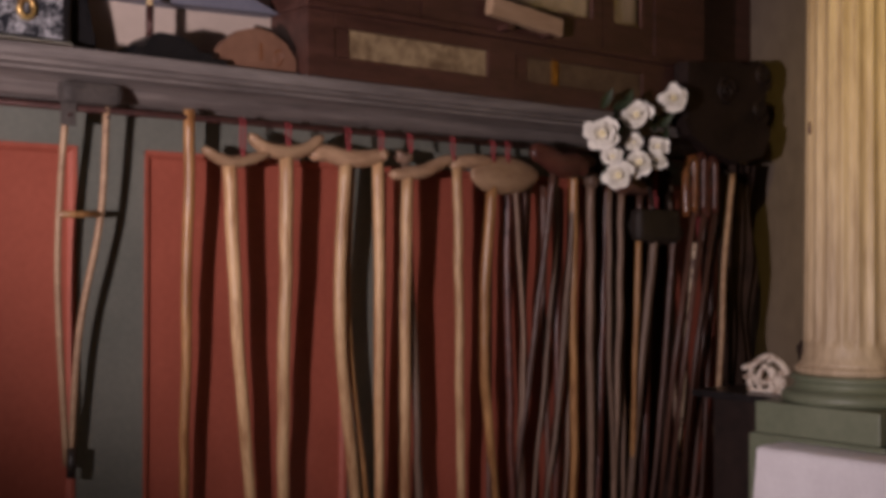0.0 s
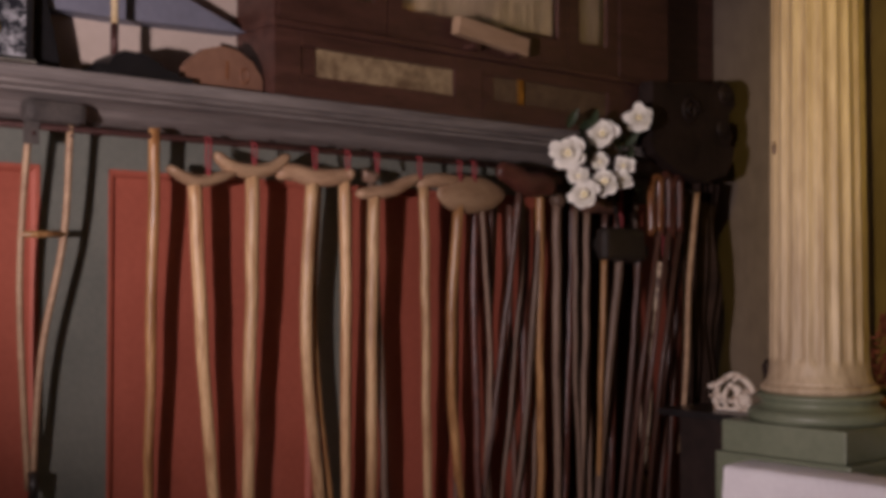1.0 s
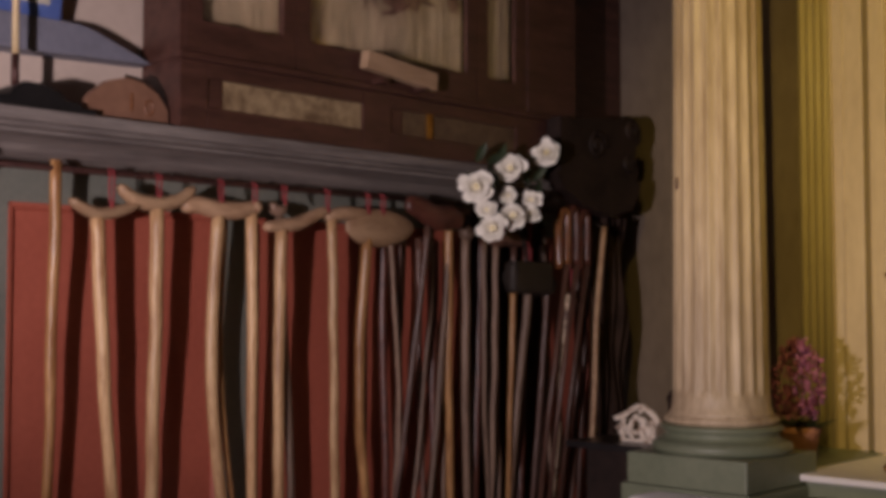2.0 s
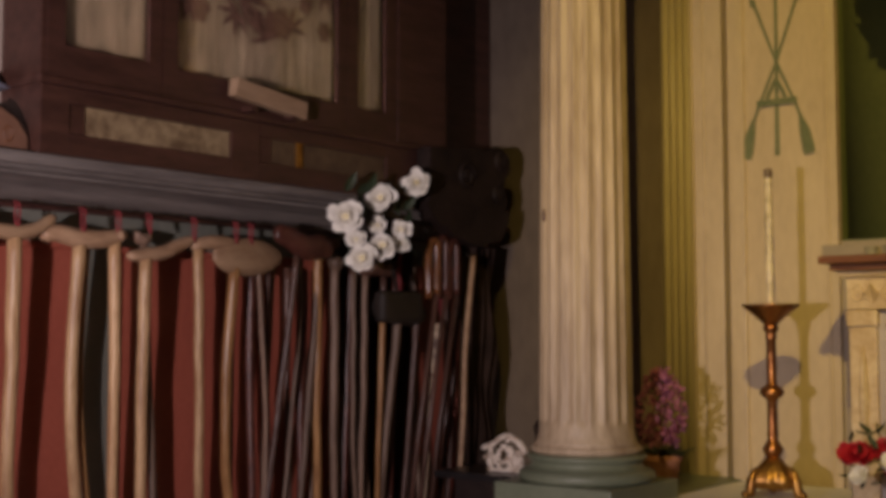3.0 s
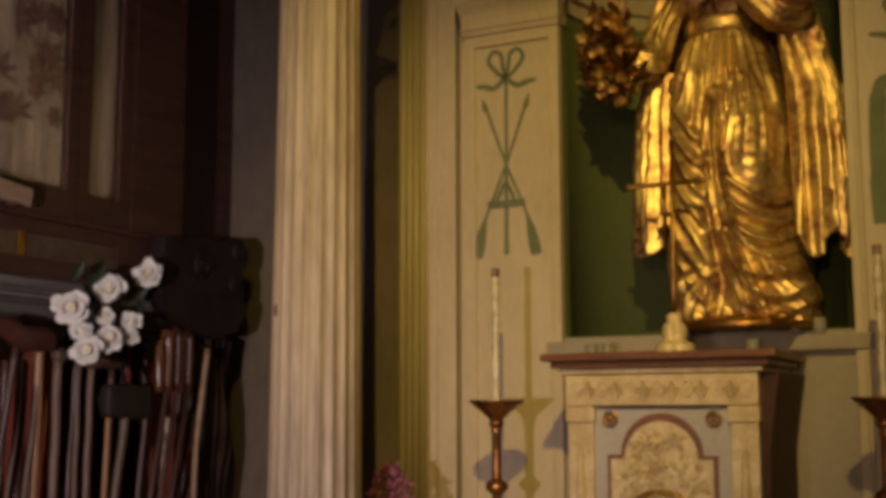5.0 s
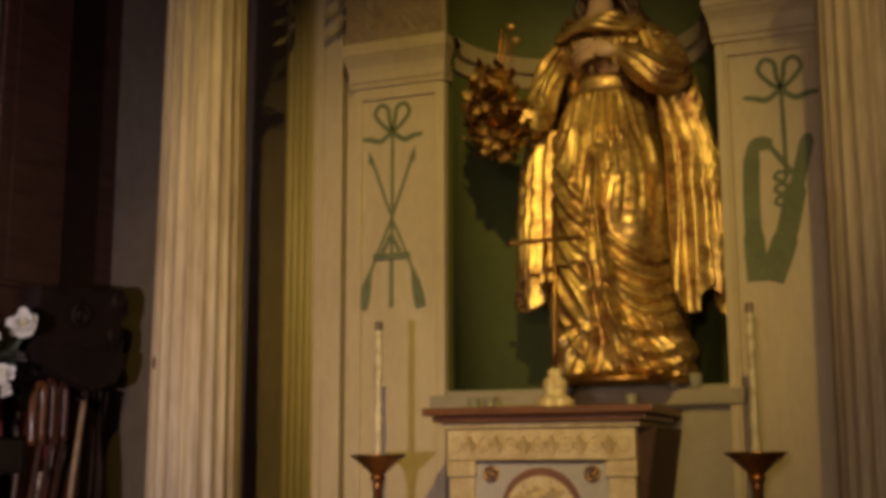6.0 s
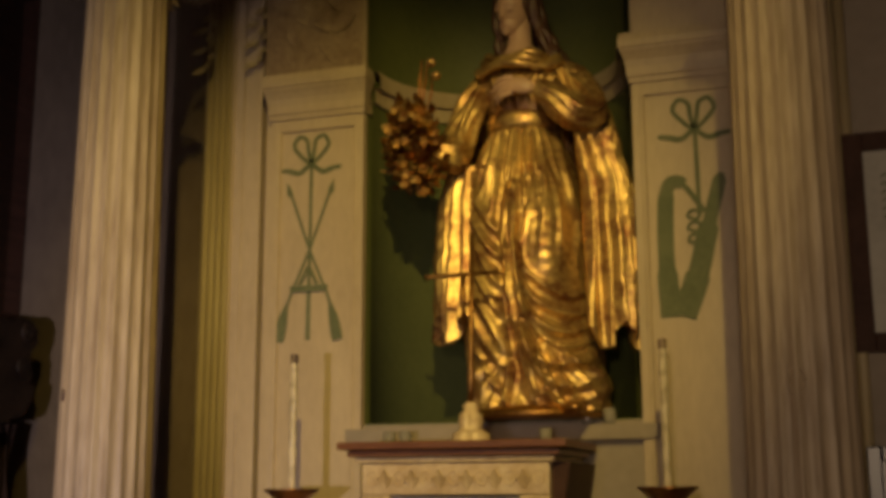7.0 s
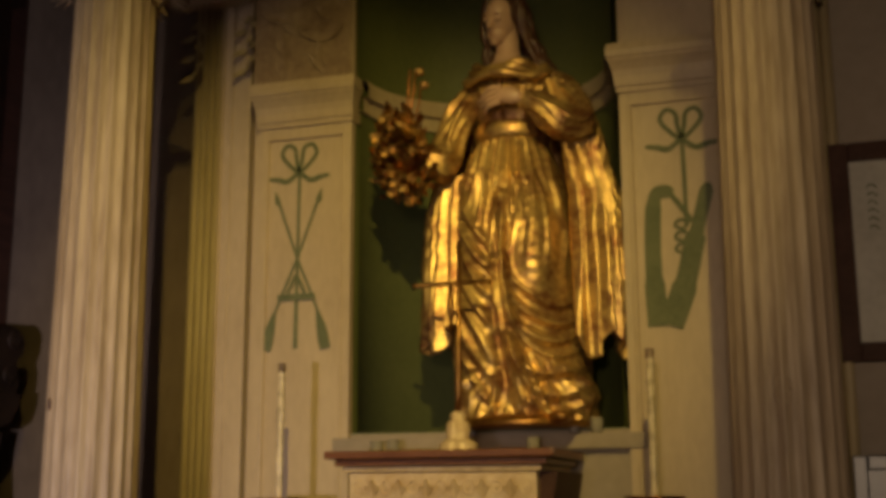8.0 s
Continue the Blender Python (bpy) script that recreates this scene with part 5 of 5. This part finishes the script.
part("corner_post", one_box(CX - 0.02, CX + 0.004, 3.725, Y1, 2.417, 3.74, 0.004), M_DARKWOOD, cab)
# embroidered sprays behind the middle pane
random.seed(31)
for k in range(30):
    y, z = random.uniform(2.67, 3.35), random.uniform(2.70, 3.12)
    z += 0.05 * math.sin(y * 12)
    bm = bmesh.new()
    if k % 2:
        r = random.uniform(0.03, 0.048)
        lobes = random.choice((5, 6, 7))
        n = 28
        c = bm.verts.new((CX - 0.030, y, z))
        rim = [bm.verts.new((CX - 0.034, y + r * (1 + 0.16 * math.cos(lobes * t)) * math.cos(t), z + 1.15 * r * (1 + 0.16 * math.cos(lobes * t)) * math.sin(t))) for t in [2 * math.pi * i / n for i in range(n)]]
        for i in range(n):
            bm.faces.new((c, rim[i], rim[(i + 1) % n]))
        part("embroidered_flower", bm, M_EMBROIDERY, cab)
    else:
        t0 = random.uniform(0, 6.28)
        for j in range(5):
            leaf(bm, (CX - 0.034, y, z), (0, math.cos(t0 + j * 0.7), math.sin(t0 + j * 0.7)), (1, 0, 0), 0.095, 0.02, 0.03)
        part("embroidered_sprig", bm, M_EMBROIDERY, cab)

bm = one_box(-0.02, 0.02, -0.17, 0.17, -0.031, 0.031, 0.004)
ob = mesh_thing("pine_batten", bm, M_PLANK, "short raw pine batten leaning on the cabinet ledge", "batten")
ob.matrix_world = pose(CX + 0.04, 2.995, 2.470, -6.5, 0, 0)
part("ledge_clip", one_box(CX, CX + 0.055, 2.9, 2.93, 2.416, 2.432), M_DARKWOOD, cab)
part("ledge_clip", one_box(CX, CX + 0.055, 3.1, 3.13, 2.416, 2.428), M_DARKWOOD, cab)

# ---- things on the shelf left of the cabinet ----
th = thing("arched_board", (S + 0.17, 1.97, 2.185), "orange-brown arched wooden board with faded lettering", "board")
out = [(1.835, 2.186), (2.105, 2.186), (2.105, 2.235), (2.07, 2.28), (2.02, 2.308), (1.965, 2.318), (1.90, 2.30), (1.85, 2.262), (1.835, 2.24)]
part("board", prism(bmesh.new(), out, lambda u, v, w: (w, u, v), S + 0.15, S + 0.175), M_BOARD, th)
part("edge_strip", tube(bmesh.new(), smooth_line([(S + 0.165, 1.965, 2.322), (S + 0.165, 2.03, 2.312), (S + 0.165, 2.10, 2.262)], 4), 0.006, 6), M_BLACKWOOD, th)
part("letter_bar", one_box(S + 0.1755, S + 0.177, 1.975, 1.984, 2.22, 2.272), M_REDWOOD, th)
part("letter_ring", tube(bmesh.new(), [(S + 0.176, 2.04 + 0.014 * math.cos(t), 2.235 + 0.022 * math.sin(t)) for t in [i * math.pi / 8 for i in range(17)]], 0.003, 5), M_REDWOOD, th)

th = thing("standing_cross", (S + 0.16, 1.66, 2.185), "gilt rod cross on a stepped black wooden foot", "cross")
out = [(1.56, 2.186), (1.845, 2.186), (1.845, 2.20), (1.80, 2.202), (1.795, 2.214), (1.755, 2.218), (1.73, 2.24), (1.69, 2.256), (1.63, 2.258), (1.60, 2.24), (1.585, 2.215), (1.56, 2.212)]
part("foot", prism(bmesh.new(), out, lambda u, v, w: (w, u, v), S + 0.09, S + 0.21), M_BLACK, th)
part("lower_rod", tube(bmesh.new(), [(S + 0.15, 1.63, 2.25), (S + 0.15, 1.63, 2.34)], 0.011, 10), M_IRON, th, smooth=True)
part("upper_rod", tube(bmesh.new(), [(S + 0.15, 1.63, 2.34), (S + 0.15, 1.625, 2.9)], 0.010, 10), M_GILTCREAM, th, smooth=True)

th = thing("black_casket_frame", (S + 0.17, 1.25, 2.185), "black framed engraving with a gilt emblem on the shelf", "picture")
part("frame", one_box(S + 0.10, S + 0.145, 0.86, 1.40, 2.186, 2.62, 0.006), M_BLACK, th)
part("engraving", one_box(S + 0.146, S + 0.15, 0.89, 1.375, 2.215, 2.59), M_ENGRAVING, th)
part("emblem", tube(bmesh.new(), [(S + 0.156, 1.275 + 0.02 * math.cos(t), 2.285 + 0.026 * math.sin(t)) for t in [i * math.pi / 6 for i in range(13)]], 0.008, 6), M_GOLD, th, "small gilt emblem", smooth=True)
prism(bm := bmesh.new(), [(1.402, 2.186), (1.50, 2.186), (1.485, 2.26), (1.405, 2.62)], lambda u, v, w: (w, u, v), S + 0.04, S + 0.10)
part("back_board", bm, M_BLACK, th, "dark leaning back board")
part("lip", one_box(S + 0.146, S + 0.162, 0.87, 1.40, 2.188, 2.205, 0.003), M_PRINT, th, "pale lower lip of the frame")
for k in range(5):
    part("stud", blob(bmesh.new(), (S + 0.15, 0.93 + 0.1 * k, 2.20), (0.008, 0.008, 0.008), 1), M_ENGRAVING, th)

th = thing("blue_framed_print", (S + 0.05, 1.59, 2.478), "small bright print in a blue frame on a wall ledge", "picture")
bm = one_box(-0.012, 0.012, -0.22, 0.22, 0.0, 0.42, 0.004)
ob = part("frame", bm, M_BLUEFRAME, th)
bm = one_box(0.0125, 0.015, -0.18, 0.18, 0.04, 0.38)
ob2 = part("print", bm, M_PRINT, th)
for o in (ob, ob2):
    o.matrix_parent_inverse = Matrix.Identity(4)
    o.matrix_basis = pose(0.0, 0, 0.0, 0, 10, 0)

mesh_thing("corner_panel", one_box(S - 0.01, S + 0.02, 4.062, 4.61, 2.43, 5.3), M_DARKWOOD, "dark brown panelled corner beside the cabinet", "panel", kind="structure")

out = [(0.9, 2.375), (1.71, 2.376), (2.112, 2.392), (1.92, 2.463), (1.87, 2.476), (0.9, 2.476)]
mesh_thing("tapered_wall_ledge", prism(bmesh.new(), out, lambda u, v, w: (w, u, v), S - 0.013, S + 0.07), M_BLUEGREY, "blue-grey painted tapering ledge on the plaster wall", "ledge", kind="structure")

# ---- end bracket of the shelf and the dark cloth under it ----
th = thing("scroll_bracket", (S + 0.15, 4.2, 2.1), "black-stained carved scroll bracket at the end of the shelf", "bracket")
bm = bmesh.new()
out = [(3.84, 2.185), (4.35, 2.185), (4.37, 2.23), (4.345, 2.27), (4.35, 2.32), (4.39, 2.36), (4.385, 2.415), (4.34, 2.45), (4.28, 2.455), (4.23, 2.43), (4.16, 2.435), (4.06, 2.425), (3.95, 2.41), (3.84, 2.405)]
part("upper_scroll", prism(bm, out, lambda u, v, w: (w, u, v), CX + 0.006, S + 0.29), M_BLACKWOOD, th)
for c, r in (((S + 0.29, 4.32, 2.395), 0.045), ((S + 0.29, 4.30, 2.25), 0.04), ((S + 0.29, 4.08, 2.31), 0.06)):
    bm = tube(bmesh.new(), [(c[0], c[1] + r * (1 - i / 26) * math.cos(i * 0.5), c[2] + r * (1 - i / 26) * math.sin(i * 0.5)) for i in range(24)], 0.012, 6)
    part("volute", bm, M_BLACKWOOD, th, smooth=True)
out = [(3.80, 2.183), (4.37, 2.183), (4.36, 2.13), (4.31, 2.06), (4.16, 2.02), (3.98, 2.06), (3.85, 2.12)]
part("lower_scroll", prism(bmesh.new(), out, lambda u, v, w: (w, u, v), S + 0.235, S + 0.30), M_BLACKWOOD, th)
bm = bmesh.new()
cols = []
for i in range(61):
    y = 4.15 + 0.24 * i / 60
    x = S + 0.20 + 0.014 * math.sin(i * 0.42) + 0.006 * math.sin(i * 1.1)
    cols.append([bm.verts.new((x + 0.012 * math.sin(k * 0.8 + i * 0.1), y + 0.012 * math.sin(k * 1.1) * (i / 60), 0.15 + (2.03 - 0.15) * k / 24)) for k in range(25)])
for p, q in zip(cols, cols[1:]):
    for k in range(24):
        bm.faces.new((p[k], p[k + 1], q[k + 1], q[k]))
mesh_thing("dark_hanging_cloth", bm, M_BLACKCLOTH_AND_SHADE, "black cloth hanging in folds under the bracket", "cloth", smooth=True)


# made-up dark sheet: darkens the red panel where the sticks' surroundings lie in shade
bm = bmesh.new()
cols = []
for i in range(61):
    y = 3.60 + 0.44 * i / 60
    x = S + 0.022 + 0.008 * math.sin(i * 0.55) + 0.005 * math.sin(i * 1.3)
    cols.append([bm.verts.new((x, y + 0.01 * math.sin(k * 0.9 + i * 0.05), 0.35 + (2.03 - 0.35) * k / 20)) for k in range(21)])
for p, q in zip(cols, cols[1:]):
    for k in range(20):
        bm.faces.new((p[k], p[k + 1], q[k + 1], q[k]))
mesh_thing("wall_shade_sheet", bm, M_BLACKCLOTH_AND_SHADE, "blackish sheet added for the shade on the wall behind the sticks", "cloth", smooth=True)


# ---- crutches and sticks on the rail ----
GAP, FOOT = 0.13, 0.055


def stick_mesh(y0, z0, ym, zm, y1, z1, w, knobs=0.06, x_top=GAP):
    """A slightly crooked tapered pole from the handle down to the wall's foot."""
    zb = 0.62 + 0.05 * math.sin(y0 * 17)
    yb = y1 + (y1 - ym) / max(0.2, zm - z1) * (z1 - zb) * 0.7
    pts = smooth_line([(S + x_top, y0, z0), (S + (x_top * 0.65 + FOOT * 0.35), ym, zm), (S + FOOT + 0.015, y1, z1), (S + FOOT, yb, zb)], 9)
    rad = [w / 2 * (1.0 - 0.25 * i / len(pts)) * (1 + knobs * noise.noise(Vector((y0 * 9, i * 0.55, w * 50)))) for i in range(len(pts))]
    return tube(bmesh.new(), [p + Vector((0.004 * noise.noise(p * 6), 0.006 * noise.noise(p * 5 + Vector((9, 0, 0))), 0)) for p in pts], rad, 12)


def hang(th, y, z):
    """The red cord loop from the rail to the handle."""
    zz = 2.036
    pts = [(S + 0.13, y - 0.004, zz + 0.012), (S + 0.143, y - 0.006, zz), (S + GAP + 0.012, y - 0.006, (z + zz) / 2), (S + GAP + 0.02, y, z - 0.01), (S + GAP + 0.012, y + 0.008, (z + zz) / 2), (S + 0.143, y + 0.008, zz), (S + 0.13, y + 0.004, zz + 0.012)]
    part("cord", tube(bmesh.new(), smooth_line(pts, 4), 0.0032, 6), M_CORD, th, "red cord loop", smooth=True)


def nudge(y):
    return y + 0.02 * (y - 0.06) / 3.15


def crutch(label, wood, y0, z0, ym, zm, y1, z1, w, handle=None, thick=0.03, cord=None, hwood=None, deep=0.05, x_top=GAP, oval=False):
    y0, ym, y1 = nudge(y0), nudge(ym), nudge(y1)
    handle = [(nudge(y), z) for y, z in handle or ()]
    cord = (nudge(cord[0]), cord[1]) if cord else None
    th = thing("crutch", (S + FOOT, y1, 0.6), label, "crutch", "hanging crutches")
    part("pole", stick_mesh(y0, z0, ym, zm, y1, z1, w, x_top=x_top), wood, th, smooth=True)
    if handle:
        pts = smooth_line([(S + x_top, y, z) for y, z in handle], 8)
        n = len(pts)
        rr = [thick / 2 * (1.1 * math.sin(math.pi * (i + 0.9) / (n + 0.8)) ** 0.6 if oval else (0.72 + 0.42 * math.sin(math.pi * (i + 0.5) / n)) * min(1.0, 0.62 + 0.2 * min(i, n - 1 - i))) for i in range(n)]
        part("handle", tube(bmesh.new(), pts, rr, 12, flat=deep / thick, flat_dir=(1, 0, 0)), hwood or (M_SADDLE if wood is M_PALEWOOD else wood), th, "carved arm rest", smooth=True)
    if cord:
        hang(th, *cord)
    return th


# folding crutch: two bowed sides, arm rest, hand grip
th = thing("folding_crutch", (S + 0.06, 1.44, 1.0), "slim split-shaft crutch with a dark padded arm rest", "crutch", "hanging crutches")
for nm, pts in (("side", [(1.395, 2.04), (1.385, 1.75), (1.392, 1.50), (1.432, 1.05)]), ("side", [(1.512, 2.045), (1.505, 1.74), (1.455, 1.42), (1.442, 1.05)])):
    part(nm, tube(bmesh.new(), smooth_line([(S + GAP - 0.07 * (2.04 - z), y, z) for y, z in pts], 8), 0.0095, 10), M_TANWOOD, th, smooth=True)
part("foot", tube(bmesh.new(), [(S + 0.085, 1.437, 1.10), (S + 0.08, 1.437, 1.02)], [0.014, 0.013], 10), M_BRIDLE, th, "dark ferrule", smooth=True)
part("hand_grip", tube(bmesh.new(), [(S + GAP - 0.02, 1.38, 1.745), (S + GAP - 0.02, 1.505, 1.748)], 0.010, 10), M_HONEY, th, smooth=True)
part("arm_rest", one_box(S + GAP - 0.025, S + GAP + 0.03, 1.375, 1.548, 2.046, 2.108, 0.02), M_GREYPAD, th, "worn dark padded arm rest")
for y in (1.397,):
    part("side_plate", one_box(S + GAP + 0.010, S + GAP + 0.014, y - 0.022, y + 0.022, 1.985, 2.06, 0.0015), M_GREYPAD, th, "grey metal plate")
for y in (1.40, 1.51):
    part("rivet", blob(bmesh.new(), (S + GAP + 0.016, y, 2.015), (0.007, 0.006, 0.006), 1), M_IRON, th)

crutch("honey-coloured walking staff hung on the rail", M_HONEY, 1.759, 2.06, 1.764, 1.557, 1.778, 0.92, 0.034)
crutch("pale wooden crutch with a curved rest on red cord", M_PALEWOOD, 1.887, 1.92, 1.935, 1.40, 2.0, 0.90, 0.042, [(1.80, 1.95), (1.85, 1.925), (1.90, 1.915), (1.97, 1.93), (2.03, 1.955)], 0.034, (1.925, 1.92), M_TANWOOD)
crutch("pale wooden crutch with a crescent arm rest", M_PALEWOOD, 2.086, 1.95, 2.10, 1.40, 2.117, 0.88, 0.044, [(1.955, 2.0), (2.01, 1.965), (2.085, 1.955), (2.16, 1.97), (2.218, 2.012)], 0.042, (2.085, 1.965), M_TANWOOD)
crutch("bowed pale wooden crutch with a long saddle arm rest", M_PALEWOOD, 2.312, 1.94, 2.305, 1.45, 2.394, 0.85, 0.043, [(2.175, 1.95), (2.23, 1.962), (2.31, 1.95), (2.40, 1.955), (2.475, 1.975)], 0.054, (2.31, 1.97))
crutch("straight pale wooden crutch with a small arm rest", M_PALEWOOD, 2.442, 1.955, 2.465, 1.4, 2.493, 0.84, 0.038, [(2.43, 1.965), (2.47, 1.97)], 0.04, (2.44, 1.965))
crutch("brown wooden staff hung between the crutches", M_HONEY, 2.36, 1.93, 2.35, 1.45, 2.44, 0.85, 0.022, x_top=0.10)
crutch("pale wooden crutch with an upturned arm rest", M_PALEWOOD, 2.558, 1.91, 2.575, 1.4, 2.60, 0.82, 0.042, [(2.49, 1.905), (2.55, 1.912), (2.63, 1.925), (2.70, 1.955), (2.752, 1.975)], 0.042, (2.745, 1.975))
crutch("small-headed crutch behind a pale one", M_GREYWOOD, 2.57, 1.95, 2.62, 1.4, 2.66, 0.82, 0.03, [(2.53, 1.985), (2.565, 1.965), (2.595, 1.98)], 0.034, (2.56, 1.99), x_top=0.10)
crutch("pale wooden crutch with a flat short arm rest", M_PALEWOOD, 2.775, 1.95, 2.81, 1.4, 2.848, 0.80, 0.036, [(2.745, 1.95), (2.80, 1.965), (2.87, 1.972), (2.935, 1.975)], 0.044, (2.93, 1.98))
crutch("honey wooden crutch with a broad oval head", M_HONEY, 2.937, 1.90, 2.925, 1.35, 3.008, 0.78, 0.04, [(2.84, 1.925), (2.90, 1.925), (2.99, 1.927), (3.08, 1.93), (3.16, 1.935)], 0.125, (3.0, 1.97), M_TANWOOD, deep=0.05, oval=True)
crutch("dark red-brown crutch with a knobbly head", M_DARKSTICK, 3.20, 1.95, 3.155, 1.42, 3.118, 0.82, 0.026, [(3.09, 2.02), (3.16, 2.005), (3.24, 1.975), (3.32, 1.98), (3.38, 1.965)], 0.085, None, M_MAHOGANY, x_top=0.17)
crutch("thin grey walking stick", M_GREYWOOD, 3.045, 1.91, 3.115, 1.34, 3.13, 0.76, 0.018)
crutch("thin dark walking stick", M_DARKSTICK, 3.12, 1.9, 3.13, 1.40, 3.15, 0.80, 0.018, x_top=0.10)
crutch("slender brown stick with a brass ring", M_GREYWOOD, 3.257, 1.97, 3.268, 1.58, 3.214, 0.83, 0.020)
crutch("slender forked brown stick", M_GREYWOOD, 3.365, 2.03, 3.30, 1.12, 3.272, 0.74, 0.022)
crutch("brown crutch with a curved dark arm rest", M_HONEY, 3.347, 1.985, 3.375, 1.4, 3.414, 0.73, 0.034, [(3.30, 1.975), (3.35, 1.99), (3.41, 2.0), (3.455, 2.0)], 0.045, None, M_DARKSTICK)
crutch("grey-brown crutch with a rounded top", M_GREYWOOD, 3.44, 1.93, 3.465, 1.35, 3.507, 0.72, 0.034, [(3.42, 1.915), (3.445, 1.925), (3.47, 1.915)], 0.055)
crutch("thin greyed stick with a bend", M_GREYWOOD, 3.548, 1.90, 3.57, 1.32, 3.645, 0.70, 0.022)
crutch("brown stick under the white blossoms", M_GREYWOOD, 3.612, 1.90, 3.626, 1.32, 3.64, 0.70, 0.026, [(3.58, 1.90), (3.68, 1.92), (3.78, 1.91)], 0.06, (3.64, 1.92), M_DARKSTICK)
crutch("light brown stick hung low", M_HONEY, 3.717, 1.74, 3.72, 1.10, 3.75, 0.70, 0.024)
crutch("thick brown crutch with a ferrule under a leather pad", M_GREYWOOD, 3.815, 1.74, 3.76, 1.20, 3.734, 0.69, 0.036, [(3.66, 1.77), (3.75, 1.755), (3.86, 1.745), (3.97, 1.735)], 0.10, (3.8, 1.76), M_BRIDLE, deep=0.06)
crutch("dark stick beside the padded crutch", M_DARKSTICK, 3.93, 1.75, 3.90, 1.2, 3.87, 0.70, 0.024)
crutch("light cane with dark bands on its bark", M_BIRCH, 4.066, 1.70, 4.038, 1.30, 4.033, 0.815, 0.024, cord=(4.06, 1.69))
crutch("dark red-brown cane among the sticks", M_DARKSTICK, 4.12, 1.84, 4.148, 1.30, 4.121, 0.64, 0.028, cord=(4.12, 1.83))
crutch("dark brown cane by the black cloth", M_DARKSTICK, 4.20, 1.84, 4.19, 1.30, 4.18, 0.64, 0.022, cord=(4.20, 1.83))
# a second, darker row close to the wall
for i, y in enumerate((2.98, 3.06, 3.17, 3.24, 3.33, 3.40, 3.50, 3.59, 3.68, 3.78, 3.86, 3.97)):
    lean = 0.05 * math.sin(i * 2.4)
    crutch("dark slender stick hung close to the wall", (M_DARKSTICK, M_MAHOGANY, M_GREYWOOD)[i % 3], y, 1.93 + 0.04 * math.sin(i * 1.3), y + lean * 0.4, 1.40, y + lean, 0.78, (0.026, 0.034, 0.02)[i % 3], x_top=0.075)
th = thing("crutch", (S + 0.26, 4.06, 0.93), "pale tapering cane with a worn tip", "crutch", "hanging crutches")
part("pole", tube(bmesh.new(), smooth_line([(S + 0.27, 4.15, 1.98), (S + 0.265, 4.10, 1.60), (S + 0.265, 4.085, 1.31), (S + 0.26, 4.052, 0.93)], 8), 0.0115, 10), M_TANWOOD, th, smooth=True)
part("loop", tube(bmesh.new(), [(S + 0.27, 4.15, 1.97), (S + 0.2, 4.15, 2.01), (S + 0.13, 4.15, 2.039)], 0.005, 6), M_BRIDLE, th)
for y, h in ((3.905, 0.0), (3.965, 0.012), (4.035, 0.004)):
    th = thing("crook_cane", (S + 0.24, y, 1.85), "red-brown varnished cane crook among the sticks", "cane", "crook canes")
    pts = [(S + 0.25, y - 0.026, 1.80), (S + 0.25, y - 0.028, 1.95), (S + 0.25, y - 0.012, 2.02 + h), (S + 0.25, y + 0.018, 2.03 + h), (S + 0.25, y + 0.026, 1.97), (S + 0.25, y + 0.024, 1.82)]
    part("crook", tube(bmesh.new(), smooth_line(pts, 6), 0.0155, 10), M_VARNISH if h == 0.0 else M_MAHOGANY, th, smooth=True)
    part("shank", tube(bmesh.new(), [(S + 0.25, y + 0.024, 1.82), (S + 0.16, y + 0.01, 1.2), (S + 0.1, y, 0.66)], 0.011, 8), M_DARKSTICK, th, smooth=True)
th = thing("leather_satchel", (S + 0.22, 3.9, 1.7), "dark leather pad strapped over the stick heads", "pad")
part("pad", box(bmesh.new(), S + 0.19, S + 0.25, 3.61, 3.85, 1.70, 1.825, 0.02), M_BRIDLE, th)
part("strap", tube(bmesh.new(), [(S + 0.22, 3.72, 1.82), (S + 0.15, 3.75, 2.0), (S + 0.13, 3.76, 2.045)], 0.008, 6), M_BRIDLE, th)

# ---- framed pictures beside the right column ----
def picture(x0, x1, z0, z1, w, frame_m, inner, label):
    th = thing("framed_picture", ((x0 + x1) / 2, BACK_Y, z0), label, "picture", "framed pictures")
    y0, y1 = BACK_Y - 0.035, BACK_Y - 0.001
    for nm, a, b, c, d in (("frame_side", x0, x0 + w, z0, z1), ("frame_side", x1 - w, x1, z0, z1), ("frame_rail", x0 + w, x1 - w, z0, z0 + w), ("frame_rail", x0 + w, x1 - w, z1 - w, z1)):
        part(nm, one_box(a, b, y0, y1, c, d, 0.006), frame_m, th)
    part("sheet", one_box(x0 + w, x1 - w, BACK_Y - 0.015, BACK_Y - 0.003, z0 + w, z1 - w), inner, th)
    return th


pic = picture(0.076, 0.70, 2.215, 3.005, 0.068, M_FRAMEWOOD, M_PRINT, "pale print in a broad dark brown frame")
for k in range(6):
    part("mark", ribbon(bmesh.new(), curve2([(0.20, 2.84 - k * 0.03), (0.215, 2.85 - k * 0.03), (0.235, 2.835 - k * 0.03)], 4), 0.006, BACK_Y - 0.018), M_TROPHY, pic)
picture(0.085, 0.70, 1.25, 1.895, 0.05, M_BLACK, M_BLACK, "dark picture in a thin black frame")
